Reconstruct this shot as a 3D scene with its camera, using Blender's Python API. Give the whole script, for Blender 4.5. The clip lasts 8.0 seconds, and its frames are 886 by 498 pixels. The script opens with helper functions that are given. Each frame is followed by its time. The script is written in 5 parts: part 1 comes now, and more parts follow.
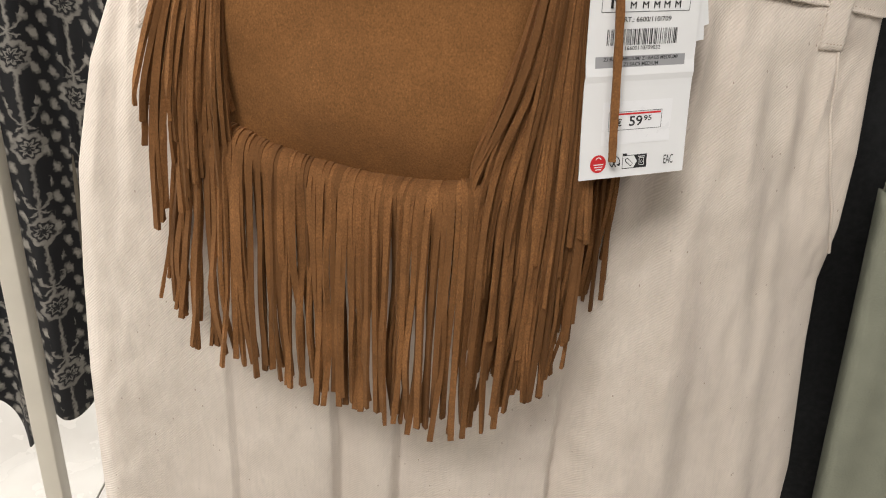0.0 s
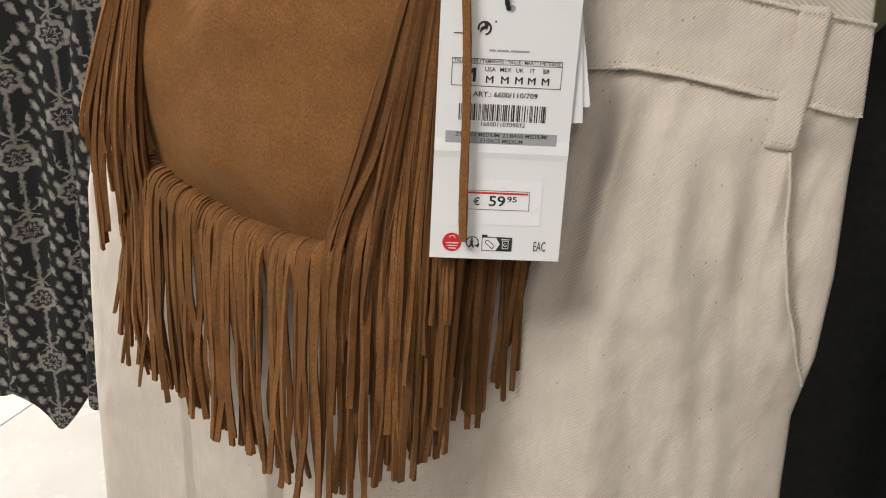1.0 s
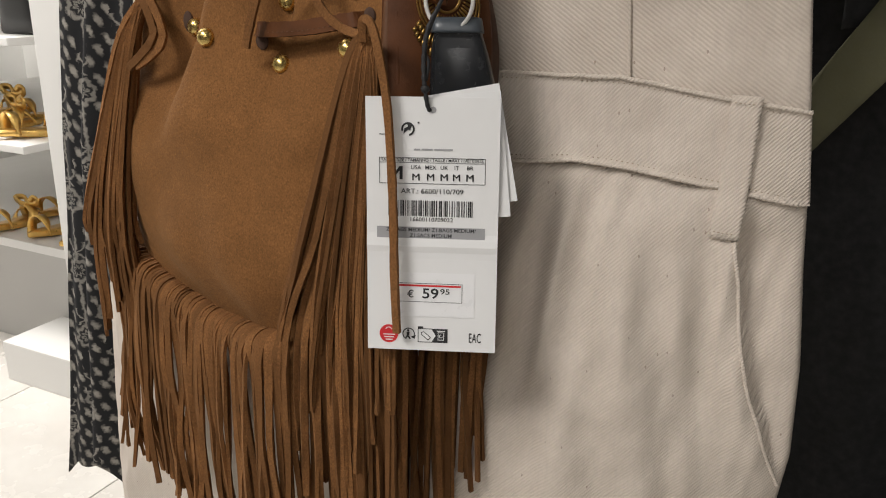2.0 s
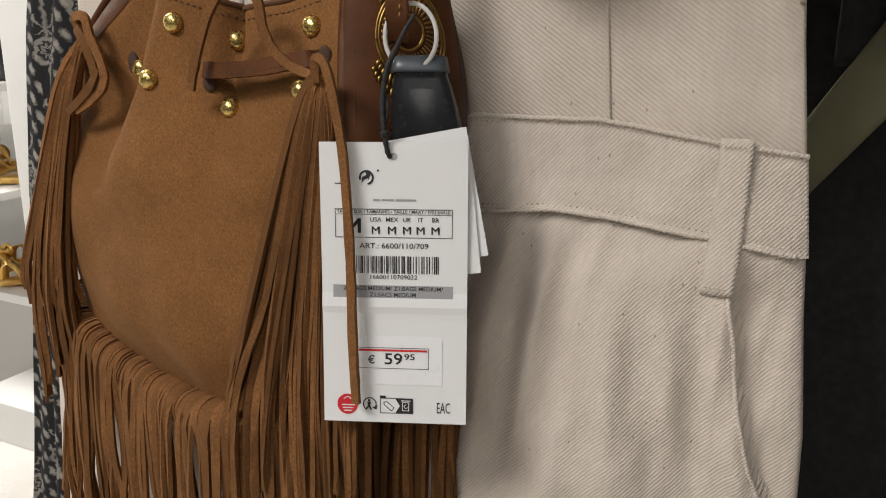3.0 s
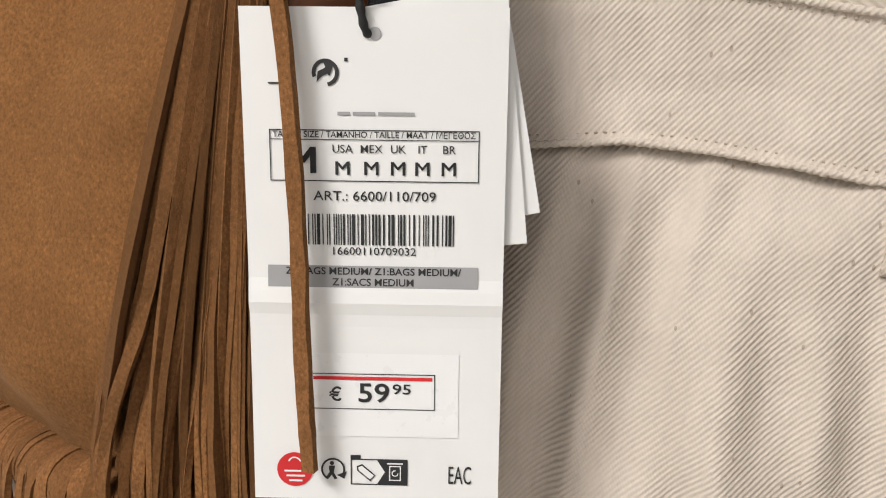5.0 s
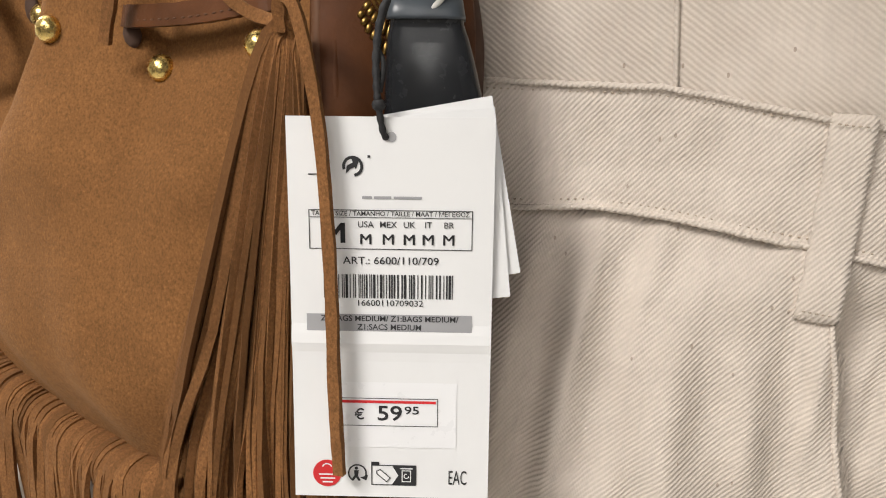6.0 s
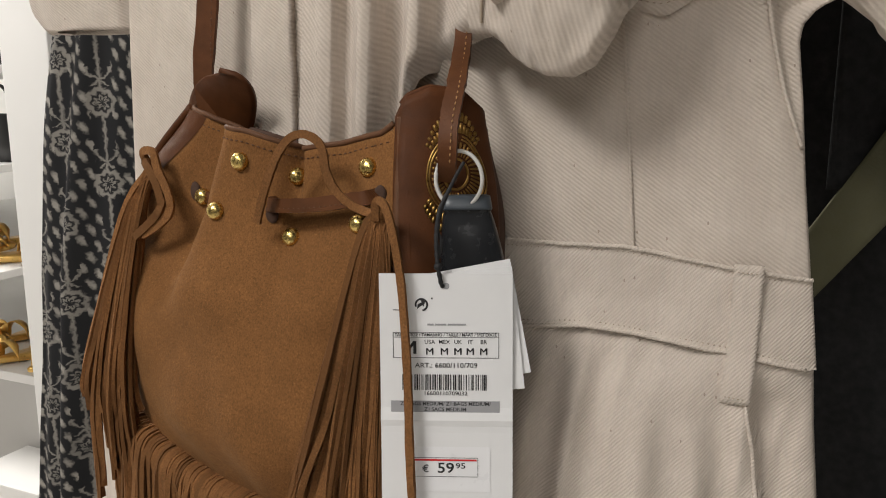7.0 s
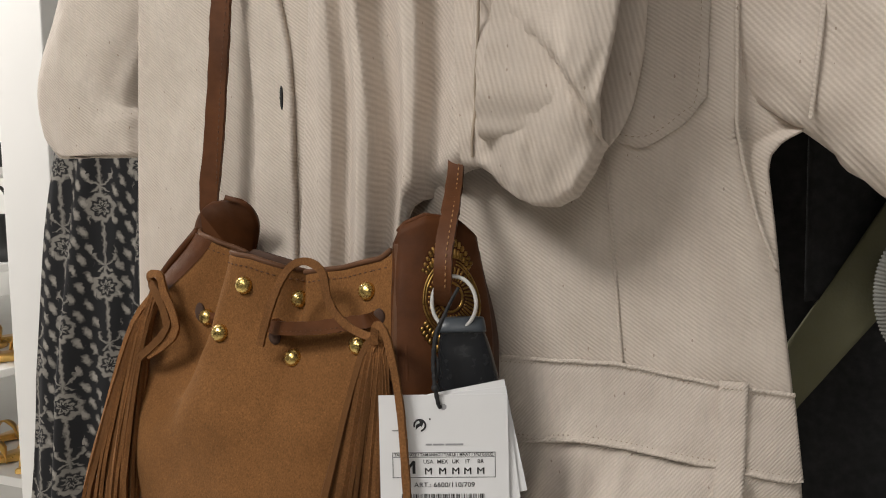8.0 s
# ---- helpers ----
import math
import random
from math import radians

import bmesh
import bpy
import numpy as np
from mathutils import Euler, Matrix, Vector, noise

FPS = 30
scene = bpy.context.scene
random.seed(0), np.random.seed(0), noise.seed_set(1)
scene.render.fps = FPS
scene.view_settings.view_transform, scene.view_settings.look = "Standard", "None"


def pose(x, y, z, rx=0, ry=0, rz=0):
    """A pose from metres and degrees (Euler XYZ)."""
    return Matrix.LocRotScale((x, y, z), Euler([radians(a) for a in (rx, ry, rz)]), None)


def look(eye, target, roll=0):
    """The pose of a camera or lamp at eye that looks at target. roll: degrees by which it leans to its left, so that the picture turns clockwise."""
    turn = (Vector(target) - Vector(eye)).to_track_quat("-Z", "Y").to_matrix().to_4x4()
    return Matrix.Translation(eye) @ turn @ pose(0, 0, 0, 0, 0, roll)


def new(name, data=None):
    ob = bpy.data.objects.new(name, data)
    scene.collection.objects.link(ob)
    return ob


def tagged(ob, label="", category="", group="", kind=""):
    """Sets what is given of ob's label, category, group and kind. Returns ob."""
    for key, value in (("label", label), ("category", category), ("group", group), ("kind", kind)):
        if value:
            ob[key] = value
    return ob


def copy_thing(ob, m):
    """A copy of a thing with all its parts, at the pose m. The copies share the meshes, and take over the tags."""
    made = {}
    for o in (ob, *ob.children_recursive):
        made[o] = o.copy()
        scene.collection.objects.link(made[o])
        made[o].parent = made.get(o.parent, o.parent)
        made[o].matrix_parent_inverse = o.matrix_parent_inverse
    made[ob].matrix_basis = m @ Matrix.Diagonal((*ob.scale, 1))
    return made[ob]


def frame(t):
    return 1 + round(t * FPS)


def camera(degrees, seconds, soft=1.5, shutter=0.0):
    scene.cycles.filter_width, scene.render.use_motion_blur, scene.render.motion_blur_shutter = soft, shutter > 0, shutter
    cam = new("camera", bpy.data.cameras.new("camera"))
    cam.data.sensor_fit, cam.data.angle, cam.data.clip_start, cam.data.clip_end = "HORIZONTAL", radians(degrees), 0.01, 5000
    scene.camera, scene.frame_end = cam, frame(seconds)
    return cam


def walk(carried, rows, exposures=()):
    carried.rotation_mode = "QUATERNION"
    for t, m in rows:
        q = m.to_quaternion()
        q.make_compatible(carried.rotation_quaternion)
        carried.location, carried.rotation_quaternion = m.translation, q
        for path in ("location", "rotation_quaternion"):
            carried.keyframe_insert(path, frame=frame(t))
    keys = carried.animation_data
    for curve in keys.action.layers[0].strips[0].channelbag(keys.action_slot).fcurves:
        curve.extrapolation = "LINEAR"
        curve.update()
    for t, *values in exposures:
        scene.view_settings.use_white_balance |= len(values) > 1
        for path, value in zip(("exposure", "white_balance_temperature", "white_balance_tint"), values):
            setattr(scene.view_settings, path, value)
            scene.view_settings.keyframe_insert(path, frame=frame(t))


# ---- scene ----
cam = camera(57.0, 8.0, soft=1.05)
METRES, EYE, TILT, LEAN, TURN = 0.72, 1.16, -26.44, -3.19, 0.0
ROWS = [
    (0.0, 0.0, 0.0, 0.0, -0.0, 0.0, 0.0),
    (0.5, 0.1245, 0.017, 0.0198, 7.86, 1.45, -4.99),
    (1.0, 0.2666, 0.0559, 0.0279, 16.97, 2.81, -8.95),
    (1.5, 0.355, 0.0745, 0.0415, 23.1, 4.4, -10.06),
    (2.0, 0.3777, 0.0834, 0.0573, 24.77, 6.78, -9.4),
    (3.5, 0.3373, 0.1916, 0.0897, 23.34, 10.45, -8.0),
    (4.0, 0.2862, 0.2749, 0.0969, 21.9, 10.11, -7.94),
    (4.5, 0.2592, 0.315, 0.0974, 20.94, 9.64, -8.02),
    (6.0, 0.2859, 0.2372, 0.1118, 20.78, 8.54, -8.01),
    (6.5, 0.3317, 0.112, 0.1018, 22.36, 10.8, -7.88),
    (7.0, 0.3518, 0.0577, 0.0961, 22.97, 14.4, -7.74),
    (7.5, 0.3601, 0.0362, 0.1055, 23.08, 18.06, -7.19),
    (8.0, 0.3608, 0.0251, 0.1116, 22.71, 20.48, -6.76),
]
EXPOSURES = [(0.0, 0.27), (0.5, 0.24), (1.0, 0.15), (1.5, 0.05), (2.0, -0.05), (3.5, -0.05), (4.0, 0.10), (4.5, 0.36), (5.2, 0.50), (6.0, 0.50), (6.5, 0.05), (7.0, -0.12), (8.0, -0.15)]
walk(cam, [(t, pose(0, 0, EYE, TILT, LEAN, TURN) @ pose(METRES * x, METRES * y, METRES * z, 90 + pitch, roll, yaw)) for t, x, y, z, yaw, pitch, roll in ROWS], EXPOSURES)

# ---- world and lights ----
world = bpy.data.worlds.new("world")
scene.world = world
world.use_nodes = True
world.node_tree.nodes["Background"].inputs[0].default_value = (0.9, 0.95, 1.0, 1)
world.node_tree.nodes["Background"].inputs[1].default_value = 0.05


def ceiling_lamp(name, at, target, size, watts, colour=(1.0, 0.965, 0.925)):
    data = bpy.data.lights.new(name, "AREA")
    data.shape, data.size, data.energy, data.color = "DISK", size, watts, colour
    ob = new(name, data)
    ob.matrix_basis = look(at, target)
    return ob


ceiling_lamp("key_light", (-0.62, -1.15, 2.88), (0.03, 0.42, 1.05), 0.85, 60)
ceiling_lamp("second_light", (0.70, -2.05, 2.65), (0.1, 0.45, 1.0), 1.3, 18)
ceiling_lamp("aisle_light", (-1.2, 0.9, 2.9), (-1.0, 1.1, 0.0), 0.9, 5)
ceiling_lamp("shelf_light", (-2.35, 1.15, 2.7), (-2.1, 1.9, 0.6), 0.6, 92)


# ---- materials ----
class Nodes:
    """Short-hand for building one procedural material."""

    def __init__(self, name, rough=0.8, metal=0.0):
        self.mat = bpy.data.materials.new(name)
        self.mat.use_nodes = True
        self.tree = self.mat.node_tree
        self.bsdf = self.tree.nodes["Principled BSDF"]
        self.bsdf.inputs["Roughness"].default_value = rough
        self.bsdf.inputs["Metallic"].default_value = metal
        self.place = self.tree.nodes.new("ShaderNodeTexCoord").outputs["Object"]

    def link(self, a, b):
        self.tree.links.new(a, b)

    def put(self, value, socket):
        if isinstance(value, (int, float, tuple)):
            socket.default_value = value
        else:
            self.link(value, socket)

    def math(self, op, a, b=0.0, c=0.0):
        n = self.tree.nodes.new("ShaderNodeMath")
        n.operation = op
        for value, socket in zip((a, b, c), n.inputs):
            self.put(value, socket)
        return n.outputs[0]

    def mapped(self, scale=(1, 1, 1), turn=(0, 0, 0), vector=None):
        n = self.tree.nodes.new("ShaderNodeMapping")
        self.link(vector or self.place, n.inputs[0])
        n.inputs["Rotation"].default_value = [radians(a) for a in turn]
        n.inputs["Scale"].default_value = scale
        return n.outputs[0]

    def noise(self, scale, detail=3.0, rough=0.5, vector=None, distort=0.0):
        n = self.tree.nodes.new("ShaderNodeTexNoise")
        self.link(vector or self.place, n.inputs["Vector"])
        n.inputs["Scale"].default_value = scale
        n.inputs["Detail"].default_value = detail
        n.inputs["Roughness"].default_value = rough
        n.inputs["Distortion"].default_value = distort
        return n.outputs[0]

    def voronoi(self, scale, vector=None, what="Distance"):
        n = self.tree.nodes.new("ShaderNodeTexVoronoi")
        self.link(vector or self.place, n.inputs["Vector"])
        n.inputs["Scale"].default_value = scale
        return n.outputs[what]

    def ramp(self, fac, *stops):
        n = self.tree.nodes.new("ShaderNodeValToRGB")
        self.link(fac, n.inputs[0])
        while len(n.color_ramp.elements) < len(stops):
            n.color_ramp.elements.new(0.5)
        for e, (p, c) in zip(n.color_ramp.elements, stops):
            e.position = p
            e.color = (c, c, c, 1) if isinstance(c, (int, float)) else (*c, 1)
        return n.outputs[0]

    def mix(self, fac, a, b, mode="MIX"):
        n = self.tree.nodes.new("ShaderNodeMix")
        n.data_type, n.blend_type = "RGBA", mode
        self.put(fac, n.inputs[0])
        for value, socket in ((a, n.inputs[6]), (b, n.inputs[7])):
            self.put((*value, 1) if isinstance(value, tuple) and len(value) == 3 else value, socket)
        return n.outputs[2]

    def random(self):
        return self.tree.nodes.new("ShaderNodeObjectInfo").outputs["Random"]

    def xyz(self, vector=None):
        n = self.tree.nodes.new("ShaderNodeSeparateXYZ")
        self.link(vector or self.place, n.inputs[0])
        return n.outputs

    def bump(self, height, depth, strength=1.0):
        n = self.tree.nodes.new("ShaderNodeBump")
        n.inputs["Strength"].default_value = strength
        n.inputs["Distance"].default_value = depth
        self.link(height, n.inputs["Height"])
        if self.bsdf.inputs["Normal"].links:
            self.link(self.bsdf.inputs["Normal"].links[0].from_socket, n.inputs["Normal"])
        self.link(n.outputs[0], self.bsdf.inputs["Normal"])

    def colour(self, value):
        self.put((*value, 1) if isinstance(value, tuple) and len(value) == 3 else value, self.bsdf.inputs["Base Color"])
        return self

    def set(self, **values):
        for key, value in values.items():
            self.put(value, self.bsdf.inputs[key.replace("_", " ").title()])
        return self


def twill(name, angle, base=(0.70, 0.618, 0.540), pitch=0.00145, contrast=0.62):
    """Heavy cotton twill: diagonal ribs broken into short yarn floats, slubs, soft mottling and seed flecks."""
    n = Nodes(name, 0.92)
    turned = n.mapped(turn=(0, angle, 0))
    wobble = n.noise(170, 3, 0.6)
    x, y, z = n.xyz(turned)
    rib = n.math("SINE", n.math("ADD", n.math("MULTIPLY", x, 2 * math.pi / pitch), n.math("MULTIPLY", wobble, 2.6)))
    floats = n.math("SINE", n.math("ADD", n.math("MULTIPLY", n.math("ADD", z, n.math("MULTIPLY", x, 0.5)), 2 * math.pi / (pitch * 0.7)), n.math("MULTIPLY", wobble, 9.0)))
    cloth = n.math("ADD", rib, n.math("MULTIPLY", floats, 0.15))
    slub = n.noise(420, 3, 0.65, n.mapped((1.0, 1.0, 0.16), (0, angle, 0)))
    grain = n.noise(1500, 2, 0.6)
    seeds = n.mapped((1, 1, 0.55))
    cell = n.voronoi(210, seeds)
    pick = n.voronoi(210, seeds, "Color")
    fleck = n.math("MULTIPLY", n.math("LESS_THAN", cell, 0.10), n.math("GREATER_THAN", n.xyz(pick)[0], 0.83))
    tone = n.ramp(n.noise(14, 5, 0.62), (0.25, tuple(c * 0.88 for c in base)), (0.75, tuple(min(1, c * 1.07) for c in base)))
    hollow = n.math("MULTIPLY", n.math("SUBTRACT", 0.62, n.math("MULTIPLY", cloth, 0.42)), n.ramp(n.noise(48, 3, 0.6), (0.25, 0.2 * contrast), (0.75, contrast)))
    tone = n.mix(hollow, tone, tuple(c * k for c, k in zip(base, (0.66, 0.62, 0.57))))
    tone = n.mix(n.ramp(slub, (0.45, 0.0), (0.72, 0.45)), tone, tuple(c * 0.74 for c in base))
    tone = n.mix(n.math("MULTIPLY", grain, 0.30), tone, tuple(c * 0.72 for c in base))
    tone = n.mix(n.math("MULTIPLY", fleck, 0.55), tone, (0.20, 0.13, 0.08))
    n.colour(tone)
    n.bump(cloth, 0.00022, 0.5)
    n.bump(n.noise(75, 4, 0.6), 0.0018, 0.45)
    n.set(sheen_weight=0.12)
    return n.mat


def suede(name, base, spread=0.25, rough=0.92, nap=1.0):
    """Brushed suede: cloudy nap, fine fibre grain, scattered pores, a little sheen."""
    n = Nodes(name, rough)
    cloud = n.noise(26, 5, 0.68)
    brushed = n.noise(110, 4, 0.7, n.mapped((1, 1, 0.55), (0, 30, 0)))
    fibre = n.noise(1150, 4, 0.75, n.mapped((1, 1, 0.7), (0, 25, 0)))
    pores = n.noise(430, 2, 0.6)
    tone = n.ramp(cloud, (0.3, tuple(c * (1 - spread) for c in base)), (0.7, tuple(c * (1 + spread * 0.8) for c in base)))
    tone = n.mix(n.ramp(brushed, (0.35, 0.24), (0.65, 0.0)), tone, tuple(c * 0.6 for c in base))
    tone = n.mix(n.ramp(fibre, (0.37, 0.72), (0.53, 0.0)), tone, tuple(c * 0.45 for c in base))
    tone = n.mix(n.ramp(fibre, (0.57, 0.0), (0.72, 0.60)), tone, tuple(min(1.0, c * 1.9) for c in base))
    tone = n.mix(n.math("MULTIPLY", n.random(), spread * 2.0), tone, tuple(c * 0.42 for c in base))
    n.colour(tone)
    n.bump(fibre, 0.00045 * nap, 0.9)
    n.bump(pores, 0.0006 * nap, 0.45)
    n.set(sheen_weight=0.06, sheen_roughness=0.4)
    n.bsdf.inputs["Sheen Tint"].default_value = (0.95, 0.65, 0.35, 1)
    n.bsdf.inputs["Specular IOR Level"].default_value = 0.15
    return n.mat


def leather(name, base, rough=0.5):
    n = Nodes(name, rough)
    tone = n.ramp(n.noise(55, 4, 0.6), (0.3, tuple(c * 0.75 for c in base)), (0.7, tuple(c * 1.2 for c in base)))
    n.colour(tone)
    n.bump(n.noise(900, 3, 0.6), 0.0003, 0.5)
    n.bsdf.inputs["Specular IOR Level"].default_value = 0.18
    n.set(roughness=n.ramp(n.noise(120, 3), (0.3, rough * 0.8), (0.7, min(1, rough * 1.25))))
    return n.mat


def plain(name, base, rough=0.5, metal=0.0, vary=0.06, scale=30, relief=0.0, fine=300):
    n = Nodes(name, rough, metal)
    n.colour(n.ramp(n.noise(scale, 3), (0.3, tuple(c * (1 - vary) for c in base)), (0.7, tuple(min(1, c * (1 + vary)) for c in base))))
    n.set(roughness=n.ramp(n.noise(scale * 4, 3), (0.3, rough * 0.85), (0.7, min(1.0, rough * 1.15))))
    if relief:
        n.bump(n.noise(fine, 3), relief, 0.6)
    return n.mat


def ikat_cloth(name):
    """Black cloth with cream rosettes on stems and slanting leaf flecks."""
    n = Nodes(name, 0.85)
    place = n.mapped((1, 1, 1), (0, 0, -19))
    x, y, z = n.xyz(place)
    blur = n.math("MULTIPLY", n.math("SUBTRACT", n.noise(130, 2), 0.5), 0.011)
    blur_2 = n.math("MULTIPLY", n.math("SUBTRACT", n.noise(90, 2, 0.5, n.mapped((1, 1, 2))), 0.5), 0.010)
    gx, gz = n.math("ADD", x, blur), n.math("ADD", z, blur_2)

    def wave(value, period):
        return n.math("MULTIPLY", n.math("SUBTRACT", n.math("FRACT", n.math("DIVIDE", value, period)), 0.5), period)

    def inside(value, edge, soft):
        return n.math("SMOOTH_MIN", 1.0, n.math("MAXIMUM", n.math("DIVIDE", n.math("SUBTRACT", edge, value), soft), 0.0), 0.1)

    column = n.math("FLOOR", n.math("DIVIDE", gx, 0.068))
    fu = wave(gx, 0.068)
    fv = wave(n.math("ADD", gz, n.math("MULTIPLY", column, 0.063)), 0.126)
    au, av = n.math("ABSOLUTE", fu), n.math("ABSOLUTE", fv)
    r = n.math("SQRT", n.math("ADD", n.math("MULTIPLY", fu, fu), n.math("MULTIPLY", fv, fv)))
    lobes = n.math("MULTIPLY", n.math("SINE", n.math("MULTIPLY", n.math("ARCTAN2", fu, fv), 8.0)), 0.0018)
    ring = inside(n.math("ABSOLUTE", n.math("SUBTRACT", n.math("ADD", r, lobes), 0.0185)), 0.0050, 0.003)
    core = inside(n.math("ABSOLUTE", n.math("SUBTRACT", n.math("ADD", r, n.math("MULTIPLY", lobes, 1.5)), 0.0075)), 0.0035, 0.003)
    stem = n.math("MULTIPLY", inside(au, 0.0038, 0.003), n.math("GREATER_THAN", av, 0.021))
    curl = inside(n.math("ABSOLUTE", n.math("SUBTRACT", au, n.math("MULTIPLY", n.math("ABSOLUTE", n.math("SINE", n.math("MULTIPLY", fv, 95.0))), 0.016))), 0.0038, 0.003)
    curl = n.math("MULTIPLY", curl, n.math("MULTIPLY", n.math("GREATER_THAN", fv, 0.024), n.math("LESS_THAN", fv, 0.054)))
    sx = n.math("ADD", gx, n.math("MULTIPLY", gz, 0.28))
    row = n.math("FLOOR", n.math("DIVIDE", sx, 0.0170))
    eu = wave(sx, 0.0170)
    ev = wave(n.math("ADD", gz, n.math("MULTIPLY", row, 0.0125)), 0.0285)
    leaf_r = n.math("SQRT", n.math("ADD", n.math("POWER", n.math("DIVIDE", eu, 0.0058), 2.0), n.math("POWER", n.math("DIVIDE", ev, 0.0118), 2.0)))
    leaf = n.math("MULTIPLY", inside(leaf_r, 1.0, 0.6), n.math("GREATER_THAN", au, 0.017))
    shade = n.math("MAXIMUM", n.math("MAXIMUM", ring, core), n.math("MAXIMUM", stem, curl))
    shade = n.math("MAXIMUM", n.math("MULTIPLY", shade, 0.72), n.math("MULTIPLY", leaf, 0.95))
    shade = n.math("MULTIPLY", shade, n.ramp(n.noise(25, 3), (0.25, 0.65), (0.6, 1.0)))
    n.colour(n.mix(shade, (0.012, 0.012, 0.014), (0.38, 0.355, 0.315)))
    n.bump(n.noise(900, 2), 0.0003, 0.4)
    return n.mat


M = {
    "twill": twill("cream_twill", -42),
    "twill_bodice": twill("cream_twill_bodice", 55, pitch=0.0018, contrast=0.85),
    "twill_sleeve": twill("cream_twill_sleeve", 14, pitch=0.0025, contrast=0.9),
    "twill_panel": twill("cream_twill_panel", 42, pitch=0.0023, contrast=0.9),
    "thread": plain("cream_thread", (0.40, 0.33, 0.255), 0.9),
    "suede": suede("tan_suede", (0.272, 0.124, 0.0425)),
    "strand": suede("tan_suede_strand", (0.262, 0.119, 0.0435), 0.40, 0.9, 0.8),
    "brown": leather("brown_leather", (0.082, 0.028, 0.0085), 0.55),
    "edge": leather("leather_edge", (0.12, 0.056, 0.028), 0.5),
    "strap": leather("strap_leather", (0.105, 0.039, 0.014), 0.45),
    "lining": plain("dark_lining", (0.06, 0.03, 0.018), 0.9),
    "seam_thread": plain("brown_thread", (0.10, 0.042, 0.018), 0.8),
    "gold_thread": plain("tan_thread", (0.42, 0.23, 0.09), 0.8),
    "brass": plain("gold_brass", (0.72, 0.53, 0.19), 0.27, 1.0, 0.12, 200, 0.0007, 260),
    "antique": plain("antique_brass", (0.33, 0.20, 0.06), 0.32, 1.0, 0.35, 150),
    "patina": plain("black_patina", (0.02, 0.014, 0.010), 0.5, 0.3),
    "card": plain("white_card", (0.80, 0.80, 0.80), 0.38, 0, 0.012, 60),
    "sticker": plain("white_sticker", (0.84, 0.84, 0.85), 0.3, 0, 0.01, 60),
    "ink": plain("black_ink", (0.02, 0.02, 0.022), 0.5),
    "grey_ink": plain("grey_ink", (0.34, 0.34, 0.35), 0.5),
    "red_ink": plain("red_ink", (0.62, 0.025, 0.03), 0.45),
    "plastic": plain("dark_plastic", (0.013, 0.014, 0.016), 0.25, 0, 0.1, 60, 0.00002, 1600),
    "plastic_top": plain("slate_plastic", (0.045, 0.055, 0.066), 0.4, 0, 0.1, 60, 0.00002, 1600),
    "white_plastic": plain("white_plastic", (0.62, 0.61, 0.58), 0.35),
    "cord": plain("black_cord", (0.012, 0.012, 0.013), 0.7, 0, 0.2, 400, 0.0003, 1500),
    "ikat": ikat_cloth("ikat_cloth"),
    "black": plain("black_cloth", (0.010, 0.0105, 0.011), 0.9, 0, 0.25, 40, 0.0006, 500),
    "olive": plain("olive_cloth", (0.105, 0.100, 0.055), 0.9, 0, 0.2, 30, 0.0006, 600),
    "sage": plain("sage_knit", (0.20, 0.205, 0.155), 0.95, 0, 0.12, 25, 0.0010, 500),
    "zip": plain("grey_zip_tape", (0.15, 0.15, 0.135), 0.8, 0, 0.1, 200, 0.0004, 900),
    "white_wall": plain("white_wall", (0.74, 0.73, 0.70), 0.7, 0, 0.02, 3, 0.0004, 60),
    # for walls and ceiling out of view: grey so that less light bounces
    "unseen_wall": plain("low_bounce_grey", (0.26, 0.25, 0.235), 0.8, 0, 0.05, 3, 0.0004, 60),
    "white_lacquer": plain("white_lacquer", (0.70, 0.69, 0.67), 0.35, 0, 0.02, 4),
    "grey_front": plain("grey_lacquer", (0.44, 0.43, 0.41), 0.45, 0, 0.03, 4),
    "tile": None,
    "gold_shoe": plain("gold_leather", (0.72, 0.46, 0.14), 0.32, 0.85, 0.15, 40, 0.0015, 60),
    "dark_shoe": plain("black_shoe_leather", (0.02, 0.02, 0.02), 0.35),
    "steel": plain("painted_steel", (0.62, 0.58, 0.50), 0.35, 0.25, 0.04, 20),
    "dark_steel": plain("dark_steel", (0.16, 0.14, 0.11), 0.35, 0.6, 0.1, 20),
}
tile = Nodes("floor_tile", 0.22)
tile.colour(tile.mix(tile.math("MULTIPLY", tile.random(), 0.25), tile.ramp(tile.noise(5, 5, 0.6), (0.3, (0.60, 0.57, 0.53)), (0.7, (0.70, 0.68, 0.64))), (0.58, 0.55, 0.51)))
tile.set(roughness=tile.ramp(tile.noise(14, 4), (0.3, 0.16), (0.7, 0.32)))
M["tile"] = tile.mat


# ---- building helpers ----
def mesh_object(name, bm, material, smooth=True):
    me = bpy.data.meshes.new(name)
    bmesh.ops.recalc_face_normals(bm, faces=bm.faces)
    bm.to_mesh(me)
    bm.free()
    me.materials.append(M[material])
    if smooth:
        me.shade_smooth()
    return new(name, me)


def thing(name, at, label, category, group="", kind=""):
    ob = new(name)
    ob.location = at
    ob.empty_display_size = 0.02
    return tagged(ob, label, category, group, kind)


def under(ob, parent):
    top = parent.location.copy()
    if parent.parent:
        top = Vector((0, 0, 0))
    ob.parent = parent
    ob.matrix_parent_inverse = Matrix.Translation(-top)
    return ob


def part(name, bm, material, parent, label="", smooth=True):
    """One mesh object, built in world places, under a thing or a part."""
    ob = mesh_object(name, bm, material, smooth)
    if parent:
        under(ob, parent)
    return tagged(ob, label)


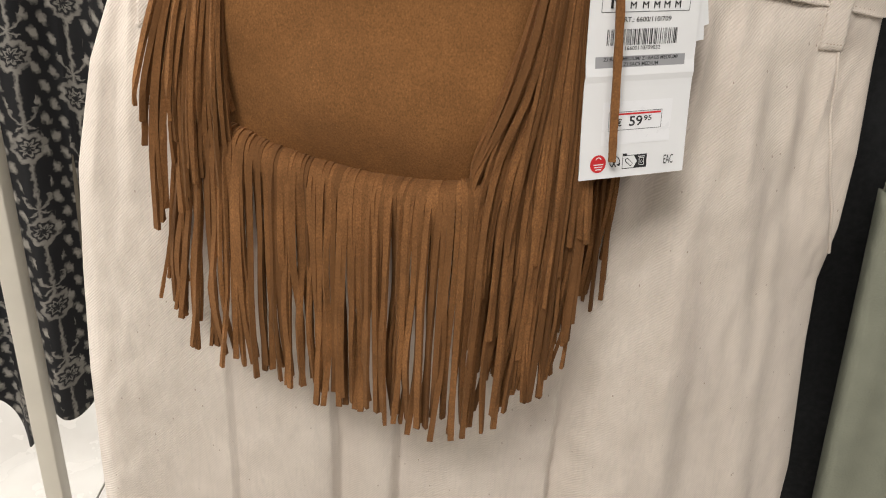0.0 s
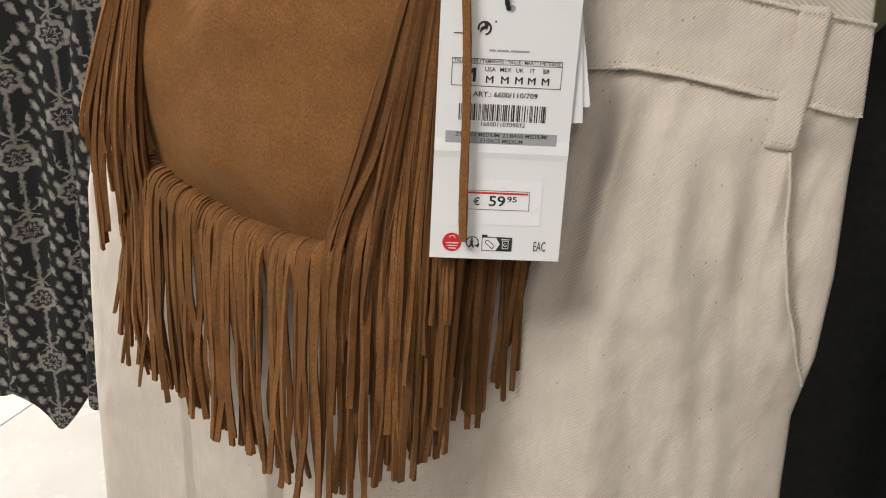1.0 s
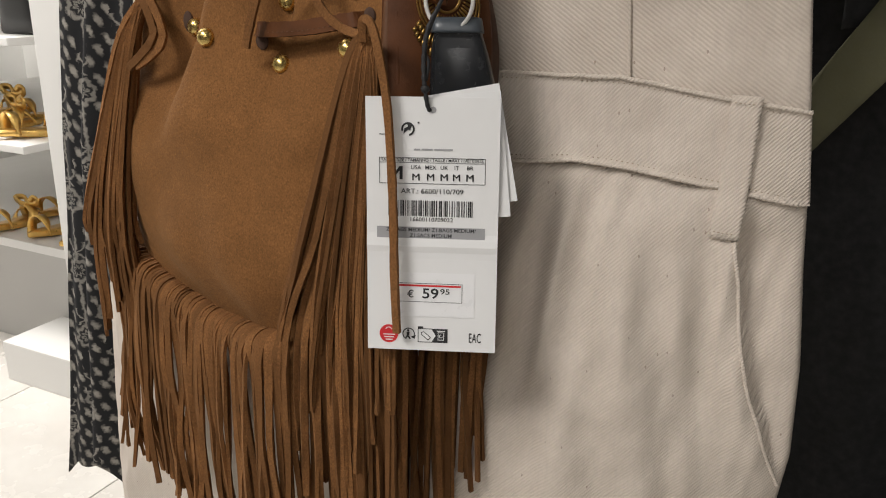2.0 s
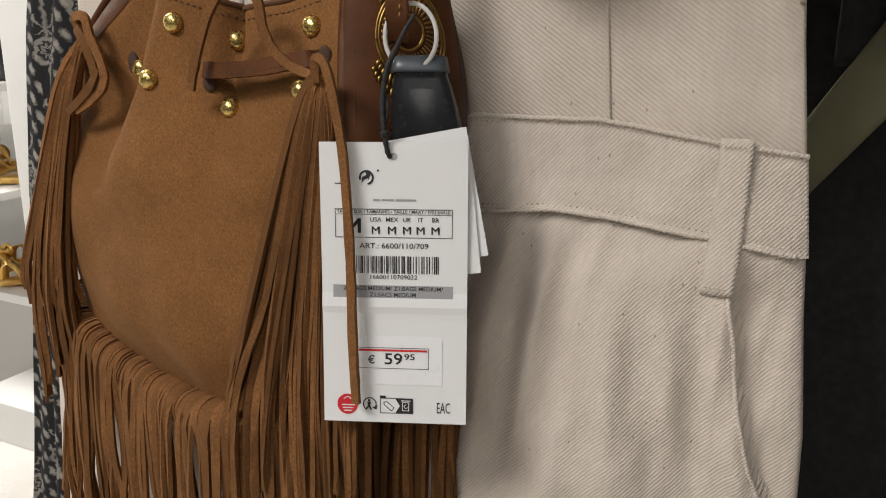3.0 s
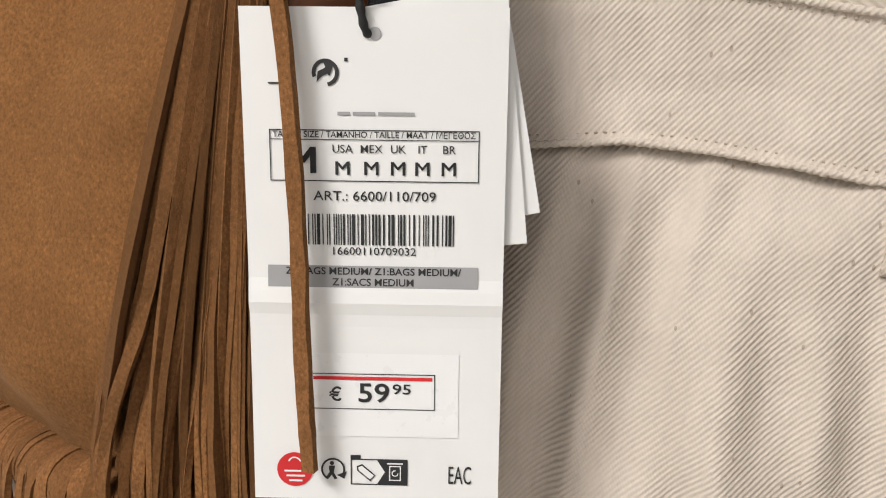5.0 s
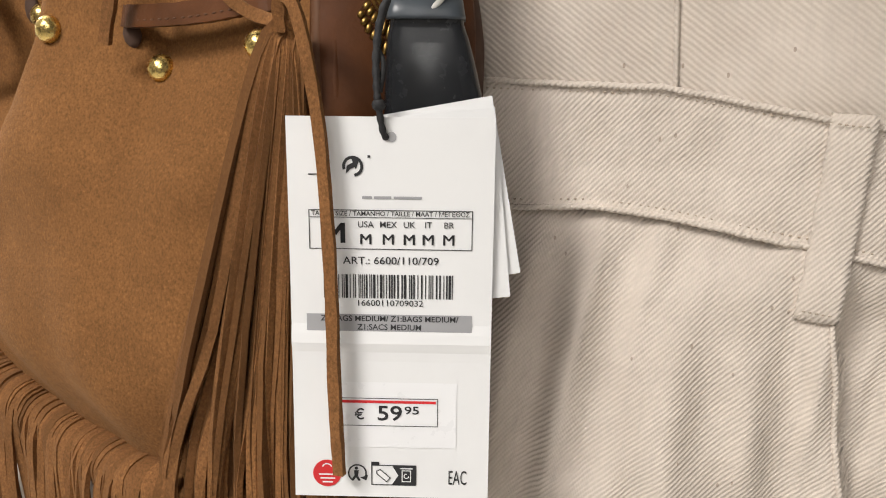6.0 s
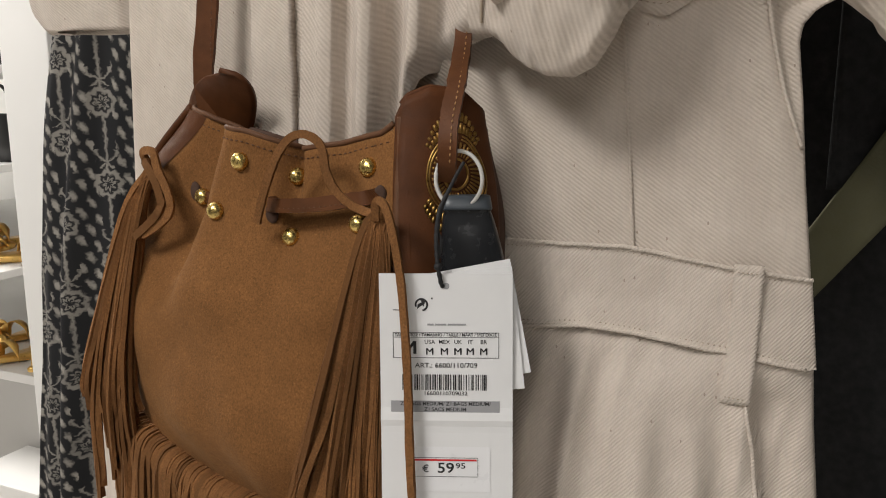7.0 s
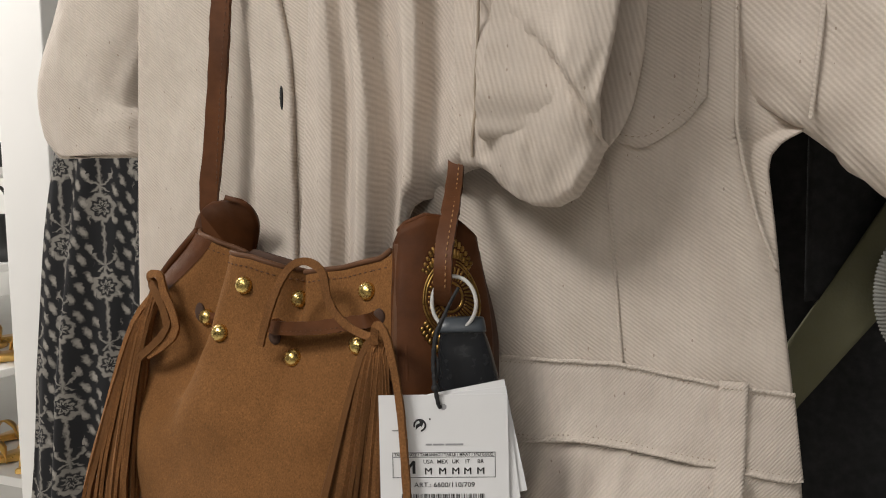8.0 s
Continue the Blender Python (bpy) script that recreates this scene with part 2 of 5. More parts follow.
def structure(name, bm, material, label, smooth=False, category=""):
    return tagged(mesh_object(name, bm, material, smooth), label, category, kind="structure")


def lerp(a, b, t):
    return a + (b - a) * t


def smooth_step(a, b, x):
    t = min(1.0, max(0.0, (x - a) / (b - a)))
    return t * t * (3 - 2 * t)


def table(x, *pairs):
    """Piecewise smooth value from (x, value) pairs."""
    if x <= pairs[0][0]:
        return pairs[0][1]
    for (a, u), (b, v) in zip(pairs, pairs[1:]):
        if x <= b:
            return lerp(u, v, (x - a) / (b - a))
    return pairs[-1][1]


def spline(points, t):
    """Catmull-Rom through the points, t from 0 to 1."""
    n = len(points) - 1
    f = min(max(t, 0.0), 1.0) * n
    i = min(int(f), n - 1)
    f -= i
    p = [Vector(points[min(max(j, 0), n)]) for j in (i - 1, i, i + 1, i + 2)]
    return 0.5 * (2 * p[1] + (p[2] - p[0]) * f + (2 * p[0] - 5 * p[1] + 4 * p[2] - p[3]) * f * f + (3 * p[1] - p[0] - 3 * p[2] + p[3]) * f ** 3)


def loop_spline(points, t):
    n = len(points)
    f = (t % 1.0) * n
    i = int(f)
    f -= i
    p = [Vector(points[(i + j) % n]) for j in (-1, 0, 1, 2)]
    return 0.5 * (2 * p[1] + (p[2] - p[0]) * f + (2 * p[0] - 5 * p[1] + 4 * p[2] - p[3]) * f * f + (3 * p[1] - p[0] - 3 * p[2] + p[3]) * f ** 3)


def grid(rows, close_u=False, cap=False):
    """A bmesh from rows of points."""
    bm = bmesh.new()
    vs = [[bm.verts.new(p) for p in row] for row in rows]
    for a, b in zip(vs, vs[1:]):
        m = len(a)
        for i in range(m if close_u else m - 1):
            j = (i + 1) % m
            bm.faces.new((a[i], a[j], b[j], b[i]))
    if cap and close_u:
        bm.faces.new(vs[0][::-1])
        bm.faces.new(vs[-1])
    return bm


def thick_sheet(rows, thick):
    """A closed sheet: the rows and a copy set back along +y."""
    bm = bmesh.new()
    a = [[bm.verts.new(p) for p in row] for row in rows]
    b = [[bm.verts.new((p[0], p[1] + thick, p[2])) for p in row] for row in rows]
    n, m = len(rows), len(rows[0])
    for i in range(n - 1):
        for j in range(m - 1):
            bm.faces.new((a[i][j], a[i][j + 1], a[i + 1][j + 1], a[i + 1][j]))
            bm.faces.new((b[i][j], b[i + 1][j], b[i + 1][j + 1], b[i][j + 1]))
    for i in range(n - 1):
        for j in (0, m - 1):
            bm.faces.new((a[i][j], a[i + 1][j], b[i + 1][j], b[i][j]))
    for j in range(m - 1):
        for i in (0, n - 1):
            bm.faces.new((a[i][j], a[i][j + 1], b[i][j + 1], b[i][j]))
    return bm


def box(x0, x1, y0, y1, z0, z1, bevel=0.0, segments=2):
    bm = bmesh.new()
    bmesh.ops.create_cube(bm, size=1, matrix=Matrix.Translation(((x0 + x1) / 2, (y0 + y1) / 2, (z0 + z1) / 2)) @ Matrix.Diagonal((x1 - x0, y1 - y0, z1 - z0, 1)))
    if bevel:
        bmesh.ops.bevel(bm, geom=bm.edges[:], offset=bevel, segments=segments, affect="EDGES", profile=0.6)
    return bm


def tube(path, radius, sides=10, flat=1.0, steps=0, into=None):
    """A round or flattened rod along a smooth path; radius a number or a function of 0..1."""
    bm = into or bmesh.new()
    n = steps or len(path) * 6
    pts = [spline(path, i / n) for i in range(n + 1)]
    rows = []
    side = None
    for i, p in enumerate(pts):
        way = (pts[min(i + 1, n)] - pts[max(i - 1, 0)]).normalized()
        if side is None:
            side = way.orthogonal().normalized()
        side = (side - way * side.dot(way)).normalized()
        other = way.cross(side)
        r = radius(i / n) if callable(radius) else radius
        rows.append([bm.verts.new(p + (side * math.cos(a) + other * math.sin(a) * flat) * r) for a in (2 * math.pi * k / sides for k in range(sides))])
    for a, b in zip(rows, rows[1:]):
        for k in range(sides):
            bm.faces.new((a[k], a[(k + 1) % sides], b[(k + 1) % sides], b[k]))
    bm.faces.new(rows[0][::-1])
    bm.faces.new(rows[-1])
    return bm


def ribbon(path, width, thick, face, steps=10, twist=0.0, wob=0.0, seed=0.0, calm=0.0):
    """A flat thong: rectangular section along a path, its broad side towards face; calm is the untwisted share."""
    bm = bmesh.new()
    pts = [spline(path, i / steps) for i in range(steps + 1)]
    rows = []
    for i, p in enumerate(pts):
        way = (pts[min(i + 1, steps)] - pts[max(i - 1, 0)]).normalized()
        out = Vector(face)
        out = (out - way * out.dot(way)).normalized()
        side = way.cross(out)
        a = (twist + wob * 1.6 * noise.noise(Vector((seed * 7.3, i * 0.35, 1.7)))) * max(0.0, i / steps - calm) / (1 - calm)
        out, side = out * math.cos(a) + side * math.sin(a), side * math.cos(a) - out * math.sin(a)
        w = width * (1 + 0.16 * noise.noise(Vector((seed * 3.1, i * 0.8, 4.2))))
        rows.append([bm.verts.new(p + side * (w / 2) * sx + out * (thick / 2) * sy) for sx, sy in ((-1, 1), (1, 1), (1, -1), (-1, -1))])
    for a, b in zip(rows, rows[1:]):
        for k in range(4):
            bm.faces.new((a[k], a[(k + 1) % 4], b[(k + 1) % 4], b[k]))
    bm.faces.new(rows[0][::-1])
    bm.faces.new(rows[-1])
    return bm


def stitches(path, length, gap, radius, into=None):
    """A row of short stitches along a path."""
    bm = into or bmesh.new()
    n = 160
    pts = [spline(path, i / n) for i in range(n + 1)]
    run = [0.0]
    for a, b in zip(pts, pts[1:]):
        run.append(run[-1] + (b - a).length)
    s = 0.0
    while s + length < run[-1]:
        i = max(k for k in range(n + 1) if run[k] <= s)
        j = min(k for k in range(n + 1) if run[k] >= s + length)
        way = pts[j] - pts[i]
        if way.length > 0:
            m = Matrix.Translation((pts[i] + pts[j]) / 2) @ way.to_track_quat("Z", "Y").to_matrix().to_4x4() @ Matrix.Diagonal((radius, radius, length / 2, 1))
            bmesh.ops.create_icosphere(bm, subdivisions=1, radius=1, matrix=m)
        s += length + gap
    return bm


# ---- the shop: floor, walls, ceiling ----
structure("ground", box(-3.6, 2.8, -2.6, 3.0, -0.12, -0.012), "grey_front", "pale grey screed under the shop floor tiles")
structure("wall_back", box(-3.6, 2.8, 3.0, 3.12, -0.012, 3.0), "white_wall", "plain white shop wall behind the displays")
# added out of view; its grey holds back bounced light
structure("wall_front", box(-3.6, 2.8, -2.72, -2.6, -0.012, 3.0), "unseen_wall", "added unseen wall opposite the clothes rack, grey to cut bounced light")
structure("wall_west", box(-3.72, -3.6, -2.72, 3.12, -0.012, 3.0), "white_wall", "plain white shop side wall")
# side wall and ceiling, added unseen, grey to lower the ambient light
structure("wall_east", box(2.8, 2.92, -2.72, 3.12, -0.012, 3.0), "unseen_wall", "added unseen side wall, grey to cut bounced light")
structure("ceiling", box(-3.72, 2.92, -2.72, 3.12, 3.0, 3.1), "unseen_wall", "added unseen ceiling, grey to cut bounced light")
structure("column", box(-1.52, -1.36, 1.46, 1.62, 0.0, 3.0, 0.004), "white_lacquer", "white lacquered side panel of the shoe display")


# ---- cream jumpsuit ----
def edge_left(z):
    return table(z, (0.60, -0.246), (0.72, -0.243), (0.80, -0.240), (0.88, -0.234), (0.96, -0.226), (1.03, -0.209), (1.09, -0.184), (1.14, -0.175), (1.25, -0.170), (1.36, -0.163), (1.5, -0.162))


def edge_right(z):
    return table(z, (0.60, 0.294), (0.75, 0.288), (0.86, 0.273), (0.91, 0.268), (0.95, 0.272), (1.0, 0.270), (1.054, 0.264), (1.09, 0.261), (1.135, 0.256), (1.174, 0.251), (1.212, 0.247), (1.238, 0.2435), (1.246, 0.2445), (1.253, 0.250), (1.259, 0.262), (1.266, 0.272), (1.30, 0.275), (1.5, 0.240))


def spine(x):
    return 0.487 - 0.024 * (x - 0.03)


def bulge(z):
    return table(z, (0.6, 0.030), (0.9, 0.030), (1.0, 0.026), (1.045, 0.0225), (1.070, 0.0185), (1.086, 0.0125), (1.112, 0.006), (1.3, 0.005), (1.5, 0.010))


def pocket_line(z):
    return table(z, (0.930, 0.270), (0.949, 0.2635), (0.981, 0.2520), (1.009, 0.2435), (1.049, 0.2370), (1.070, 0.2335), (1.09, 0.232))


def crease(x, at, width, depth):
    """A sharp fold: drops away on the far side of the line and eases back."""
    d = x - at
    if d < -0.012:
        return 0.0
    return depth * smooth_step(0, 0.0025, d) * (1 - smooth_step(0.004, width, d))


def trouser_folds(x, z):
    drop = smooth_step(1.10, 1.0, z)
    y = 0.0
    gather = smooth_step(0.86, 1.085, z)
    y -= 0.0072 * gather * (0.35 + 0.65 * smooth_step(1.096, 1.070, z)) * (0.5 - 1.6 * abs(noise.noise(Vector((x * 46 + 4 * (1.1 - z), z * 6, 3.1)))))
    y -= 0.0130 * drop * noise.noise(Vector((x * 15 + (1.1 - z) * 1.1, z * 1.6, 7.7)))
    y -= 0.0034 * noise.noise(Vector((x * 46 + z * 9, z * 17, 1.2))) * smooth_step(0.02, 0.22, x)
    y -= 0.0014 * noise.noise(Vector((x * 110, z * 48, 8.2)))
    for at, width, depth, start in ((-0.057, 0.03, 0.012, 0.88), (-0.014, 0.05, 0.010, 0.90), (0.097, 0.05, 0.012, 0.90), (-0.13, 0.06, 0.006, 1.0)):
        y += crease(x, at, width, depth) * smooth_step(start, start - 0.12, z)
    for at, slant, wide, high in ((0.150, 0.10, 0.012, 0.0050), (0.192, 0.17, 0.010, 0.0040), (0.118, 0.02, 0.008, 0.0025), (0.215, 0.13, 0.006, 0.0022)):
        ridge = x - (at + slant * (1.0 - z)) - 0.004 * noise.noise(Vector((at * 50, z * 14, 6.0)))
        y -= high * math.exp(-(ridge / wide) ** 2) * smooth_step(1.088, 1.045, z)
    if x > 0.19 and 0.925 < z < 1.09:
        d = x - pocket_line(z) - 0.0012 * math.sin(z * 170)
        y += 0.0095 * smooth_step(-0.0004, 0.0010, d) * smooth_step(1.088, 1.06, z)
        y -= 0.0035 * math.exp(-((d + 0.006) / 0.006) ** 2)
    return y


def bodice_folds(x, z):
    y = -0.0035 * noise.noise(Vector((x * 16, z * 5, 11.0))) - 0.0016 * noise.noise(Vector((x * 45, z * 16, 5.0)))
    d = x - table(z, (1.14, 0.258), (1.19, 0.249), (1.215, 0.240), (1.24, 0.2335), (1.26, 0.230), (1.34, 0.2285))
    y += 0.009 * smooth_step(-0.0005, 0.0012, d) * smooth_step(1.16, 1.2, z)
    y -= 0.0035 * math.exp(-((d + 0.006) / 0.007) ** 2) * smooth_step(1.16, 1.2, z)
    d = x - (0.165 + 0.085 * (1.247 - z) - 0.0006)
    y -= 0.0008 * math.exp(-((d + 0.003) / 0.0022) ** 2)
    return y


def base_y(x, z):
    """The jumpsuit's front before its folds."""
    a, b = edge_left(z), edge_right(z)
    t = min(0.9999, max(-0.9999, (2 * x - a - b) / (b - a)))
    return spine(x) - (bulge(z) + 0.012) * (1 - abs(t) ** 2.3) ** 0.6 + 0.006, abs(t)


def front_y(x, z):
    """The jumpsuit's front face."""
    y, t = base_y(x, z)
    fold = trouser_folds(x, z) if z < 1.1045 else bodice_folds(x, z)
    return y + fold * smooth_step(1.0, 0.93, t)


def shell(z0, z1, nz, folds_scale=1.0, nx=230, back=0.018):
    rows = []
    for i in range(nz + 1):
        z = lerp(z0, z1, i / nz)
        a, b = edge_left(z), edge_right(z)
        row = []
        for k in range(nx + 1):
            t = -math.cos(math.pi * k / nx) * 0.35 + (2 * k / nx - 1) * 0.65
            x = lerp(a, b, (t + 1) / 2)
            row.append((x, front_y(x, z), z))
        m = 40
        for k in range(1, m):
            t = 1 - 2 * k / m
            x = lerp(a, b, (t + 1) / 2)
            row.append((x, spine(x) + 0.006 + back * (1 - abs(t) ** 4) ** 0.5, z))
        rows.append(row)
    return grid(rows, close_u=True)


def leg(x0, x1):
    rows = []
    for i in range(13):
        z = lerp(0.64, 0.26, i / 12)
        w = (x1 - x0) / 2 * lerp(1.0, 1.06, i / 12)
        cx = (x0 + x1) / 2
        rows.append([(cx + w * math.cos(a), spine(cx) - 0.004 + (0.028 + 0.004 * math.sin(5 * a + z * 9)) * math.sin(a), z) for a in (2 * math.pi * k / 48 for k in range(48))])
    return grid(rows, close_u=True, cap=True)


jumpsuit = thing("jumpsuit", (0.03, 0.49, 0.26), "cream cotton twill jumpsuit hanging on the clothes rack", "jumpsuit")
part("trousers", shell(0.62, 1.101, 190), "twill", jumpsuit, "gathered cream twill trousers with slanted pocket")
part("bodice", shell(1.108, 1.50, 150), "twill_bodice", jumpsuit)
part("trouser_leg", leg(-0.243, 0.018), "twill", jumpsuit)
part("trouser_leg", leg(0.022, 0.281), "twill", jumpsuit)


def waist_z(x, upper):
    base = table(x, (-0.21, 1.129), (0.0, 1.136), (0.10, 1.1385), (0.172, 1.1395), (0.221, 1.1325), (0.26, 1.1275))
    low = table(x, (-0.21, 1.083), (0.0, 1.090), (0.10, 1.0925), (0.125, 1.0945), (0.15, 1.0975), (0.172, 1.0965), (0.223, 1.0905), (0.262, 1.084))
    return lerp(low, base, upper)


def band_y(x, z):
    soft = -0.0026 * noise.noise(Vector((x * 30, z * 22, 9.0))) - 0.0012 * noise.noise(Vector((x * 80, z * 55, 2.0)))
    y, t = base_y(x, z)
    return y - 0.0030 + soft * smooth_step(1.0, 0.92, t)


def waistband():
    rows = []
    for i in range(25):
        u = i / 24
        zm = lerp(1.087, 1.134, u)
        a, b = edge_left(zm) - 0.0012, edge_right(zm) + 0.0014
        row = []
        for k in range(241):
            t = -math.cos(math.pi * k / 240) * 0.3 + (2 * k / 240 - 1) * 0.7
            x = lerp(a, b, (t + 1) / 2)
            z = waist_z(x, u)
            lip = 0.0010 * (math.exp(-(u / 0.04) ** 2) + math.exp(-((u - 1) / 0.04) ** 2)) - 0.0010 * (math.exp(-((u - 0.06) / 0.025) ** 2) + math.exp(-((u - 0.94) / 0.025) ** 2))
            row.append((x, band_y(x, z) - lip, z + 0.0006 * noise.noise(Vector((x * 130, u, 0)))))
        for k in range(1, 40):
            t = 1 - 2 * k / 40
            x = lerp(a, b, (t + 1) / 2)
            row.append((x, spine(x) + 0.006 + 0.020 * (1 - abs(t) ** 4) ** 0.5, waist_z(x, u)))
        rows.append(row)
    return grid(rows, close_u=True)


band = part("waistband", waistband(), "twill", jumpsuit)
for level in (0.058, 0.942):
    path = [(x, band_y(x, waist_z(x, level)) + 0.0005, waist_z(x, level)) for x in (lerp(-0.170, 0.2545, i / 40) for i in range(41))]
    part("stitching", stitches(path, 0.0013, 0.0015, 0.00042), "thread", band)

for level in (0.0, 1.0):
    path = [(x, band_y(x, waist_z(x, level)) - 0.0004, waist_z(x, level) + 0.0005 * noise.noise(Vector((x * 110, level, 0)))) for x in (lerp(-0.176, 0.2575, i / 70) for i in range(71))]
    part("rolled_seam", tube(path, lambda u: 0.00115 + 0.0002 * math.sin(u * 900), 8, steps=420), "twill", band)
edge = [(pocket_line(z) + 0.0004 * math.sin(z * 170) - 0.0012, front_y(pocket_line(z) - 0.002, z) + 0.0002, z) for z in (lerp(0.932, 1.066, i / 24) for i in range(25))]
part("pocket_edge", tube(edge, 0.0011, 8, steps=100), "twill", jumpsuit)
dart = [(0.165 + 0.085 * (1.247 - z), front_y(0.165 + 0.085 * (1.247 - z) - 0.003, z) - 0.0002, z) for z in (lerp(1.138, 1.42, i / 20) for i in range(21))]
part("dart_seam", tube(dart, 0.0009, 8, steps=100), "twill_bodice", jumpsuit)
fold = [(table(z, (1.14, 0.258), (1.19, 0.249), (1.215, 0.240), (1.24, 0.2335), (1.26, 0.230), (1.34, 0.2285)) - 0.001, z) for z in (lerp(1.19, 1.40, i / 24) for i in range(25))]
part("side_seam", tube([(x, front_y(x - 0.002, z) + 0.0002, z) for x, z in fold], 0.0011, 8, steps=100), "twill_bodice", jumpsuit)


def belt_loop(x_top, x_low, z_top, z_low, w):
    rows = []
    for i in range(31):
        u = i / 30
        z = lerp(z_top, z_low, u)
        cx = lerp(x_top, x_low, u * u)
        low = min(front_y(cx + d, z) for d in (-0.006, 0.0, 0.006))
        y = lerp(low, band_y(cx, max(z, 1.088)), smooth_step(1.075, 1.090, z)) - lerp(0.0018, 0.0030, smooth_step(1.072, 1.088, z)) - 0.0006 * math.sin(u * 9)
        rows.append([(cx + w * (k / 8 - 0.5) + 0.0006 * noise.noise(Vector((z * 190, k, 2))), y + 0.0012 * abs(k / 4 - 1) ** 4 + 0.0006 * (0.5 - abs(0.5 - abs(k / 4 - 1))), z) for k in range(9)])
    return thick_sheet(rows, 0.0024)


for x_top, x_low, z_top, z_low in ((0.2295, 0.2275, 1.1345, 1.0665), (-0.160, -0.163, 1.134, 1.056)):
    loop = part("belt_loop", belt_loop(x_top, x_low, z_top, z_low, 0.0138), "twill", jumpsuit)
    for zz, xx in ((z_top - 0.003, x_top), (z_low + 0.004, x_low)):
        yy = (band_y(xx, zz) if zz > 1.083 else front_y(xx, zz)) - 0.0040
        part("bar_tack", stitches([(xx - 0.005, yy, zz), (xx, yy - 0.0003, zz - 0.0002), (xx + 0.005, yy, zz - 0.0004)], 0.0014, 0.0006, 0.00035), "thread", loop)


def chest_pocket():
    rows = []
    for i in range(25):
        u = i / 24
        row = []
        for k in range(25):
            x = lerp(0.118, 0.2145, k / 24)
            low = table(x, (0.118, 1.268), (0.165, 1.256), (0.184, 1.2505), (0.205, 1.263), (0.2145, 1.275))
            z = lerp(low, 1.36, u)
            row.append((x + 0.0007 * noise.noise(Vector((z * 120, 3, k * 0.1))) + 0.002 * u, front_y(x, z) - 0.0030 - 0.001 * noise.noise(Vector((x * 40, z * 30, 2))), z))
        rows.append(row)
    return thick_sheet(rows, 0.0028)


pocket = part("chest_pocket", chest_pocket(), "twill_bodice", jumpsuit)
part("stitching", stitches([(0.160, front_y(0.16, 1.263) - 0.0032, 1.2625), (0.184, front_y(0.184, 1.258) - 0.0032, 1.2568), (0.203, front_y(0.203, 1.27) - 0.0032, 1.268), (0.2105, front_y(0.21, 1.28) - 0.0034, 1.279), (0.212, front_y(0.212, 1.33) - 0.0034, 1.335)], 0.0018, 0.0014, 0.0003), "thread", pocket)


def placket():
    rows = []
    for i in range(61):
        z = lerp(1.135, 1.49, i / 60)
        x1 = table(z, (1.13, -0.024), (1.19, -0.024), (1.28, -0.0235), (1.315, -0.026), (1.35, -0.032), (1.5, -0.060)) + 0.0008 * noise.noise(Vector((z * 60, 0, 0)))
        row = []
        for k in range(13):
            x = x1 - 0.030 * (1 - k / 12)
            lip = 0.0012 * math.exp(-((k - 11.2) / 0.8) ** 2)
            row.append((x, front_y(x, z) - 0.0045 - lip - 0.001 * noise.noise(Vector((x * 50, z * 14, 4))), z))
        rows.append(row)
    return thick_sheet(rows, 0.0055)


strip = part("placket", placket(), "twill_bodice", jumpsuit)
bm = bmesh.new()
bmesh.ops.create_icosphere(bm, subdivisions=2, radius=1, matrix=Matrix.Translation((-0.0315, front_y(-0.0315, 1.287) - 0.0046, 1.287)) @ Matrix.Diagonal((0.0012, 0.0012, 0.0075, 1)))
part("buttonhole", bm, "cord", strip, "dark buttonhole slit")


def sleeve_tube(path, radii, squash, end_lip=0.004, turns=56, steps=44, wrinkle=0.003, seed=0.0, tilt=0.0):
    """An open sleeve: rings along a path with a turned hem and an inner face."""
    rows = []
    axis = [spline(path, i / steps) for i in range(steps + 1)]
    for i, p in enumerate(axis):
        way = (axis[min(i + 1, steps)] - axis[max(i - 1, 0)]).normalized()
        side = Vector((0, 1, 0))
        side = (side - way * side.dot(way)).normalized()
        up = side.cross(way)
        u = i / steps
        r = table(u, *radii)
        cuff = end_lip * smooth_step(0.80, 0.83, u)
        row = []
        for k in range(turns):
            a = 2 * math.pi * k / turns
            fold = wrinkle * noise.noise(Vector((math.cos(a) * 2.2 + seed, math.sin(a) * 2.2, u * 3.4))) + wrinkle * 0.4 * noise.noise(Vector((math.cos(a) * 6 + seed, math.sin(a) * 6, u * 9)))
            row.append(p + up * math.cos(a) * (r + cuff + fold) + side * math.sin(a) * (r * squash + cuff * 0.6 + fold) + way * tilt * math.cos(a) * u)
        rows.append(row)
    for i in range(steps, steps // 2, -2):
        u = i / steps
        c = axis[i]
        rows.append([c + (q - c) * (0.86 if i < steps else 0.93) for q in rows[i]])
    return grid(rows, close_u=True)


sleeve = part("sleeve", sleeve_tube([(-0.150, 0.510, 1.45), (-0.196, 0.512, 1.37), (-0.223, 0.510, 1.303), (-0.209, 0.508, 1.256)], ((0, 0.05), (0.5, 0.048), (0.8, 0.046), (1, 0.036)), 0.42, 0.002, seed=3.0, tilt=-0.014), "twill_bodice", jumpsuit, "short wide cream sleeve hanging open")
sleeve = part("sleeve", sleeve_tube([(0.240, 0.500, 1.392), (0.272, 0.497, 1.352), (0.304, 0.490, 1.319), (0.348, 0.480, 1.280)], ((0, 0.083), (0.35, 0.080), (0.7, 0.077), (1, 0.073)), 0.30, 0.003, seed=8.0, wrinkle=0.006), "twill_panel", jumpsuit, "short wide cream sleeve hanging open")


part("armhole_seam", tube([(0.2615, 0.4735, 1.262), (0.2635, 0.4712, 1.285), (0.266, 0.4702, 1.315), (0.269, 0.4695, 1.345), (0.273, 0.4695, 1.39)], 0.0011, 8, steps=60), "twill_bodice", jumpsuit)


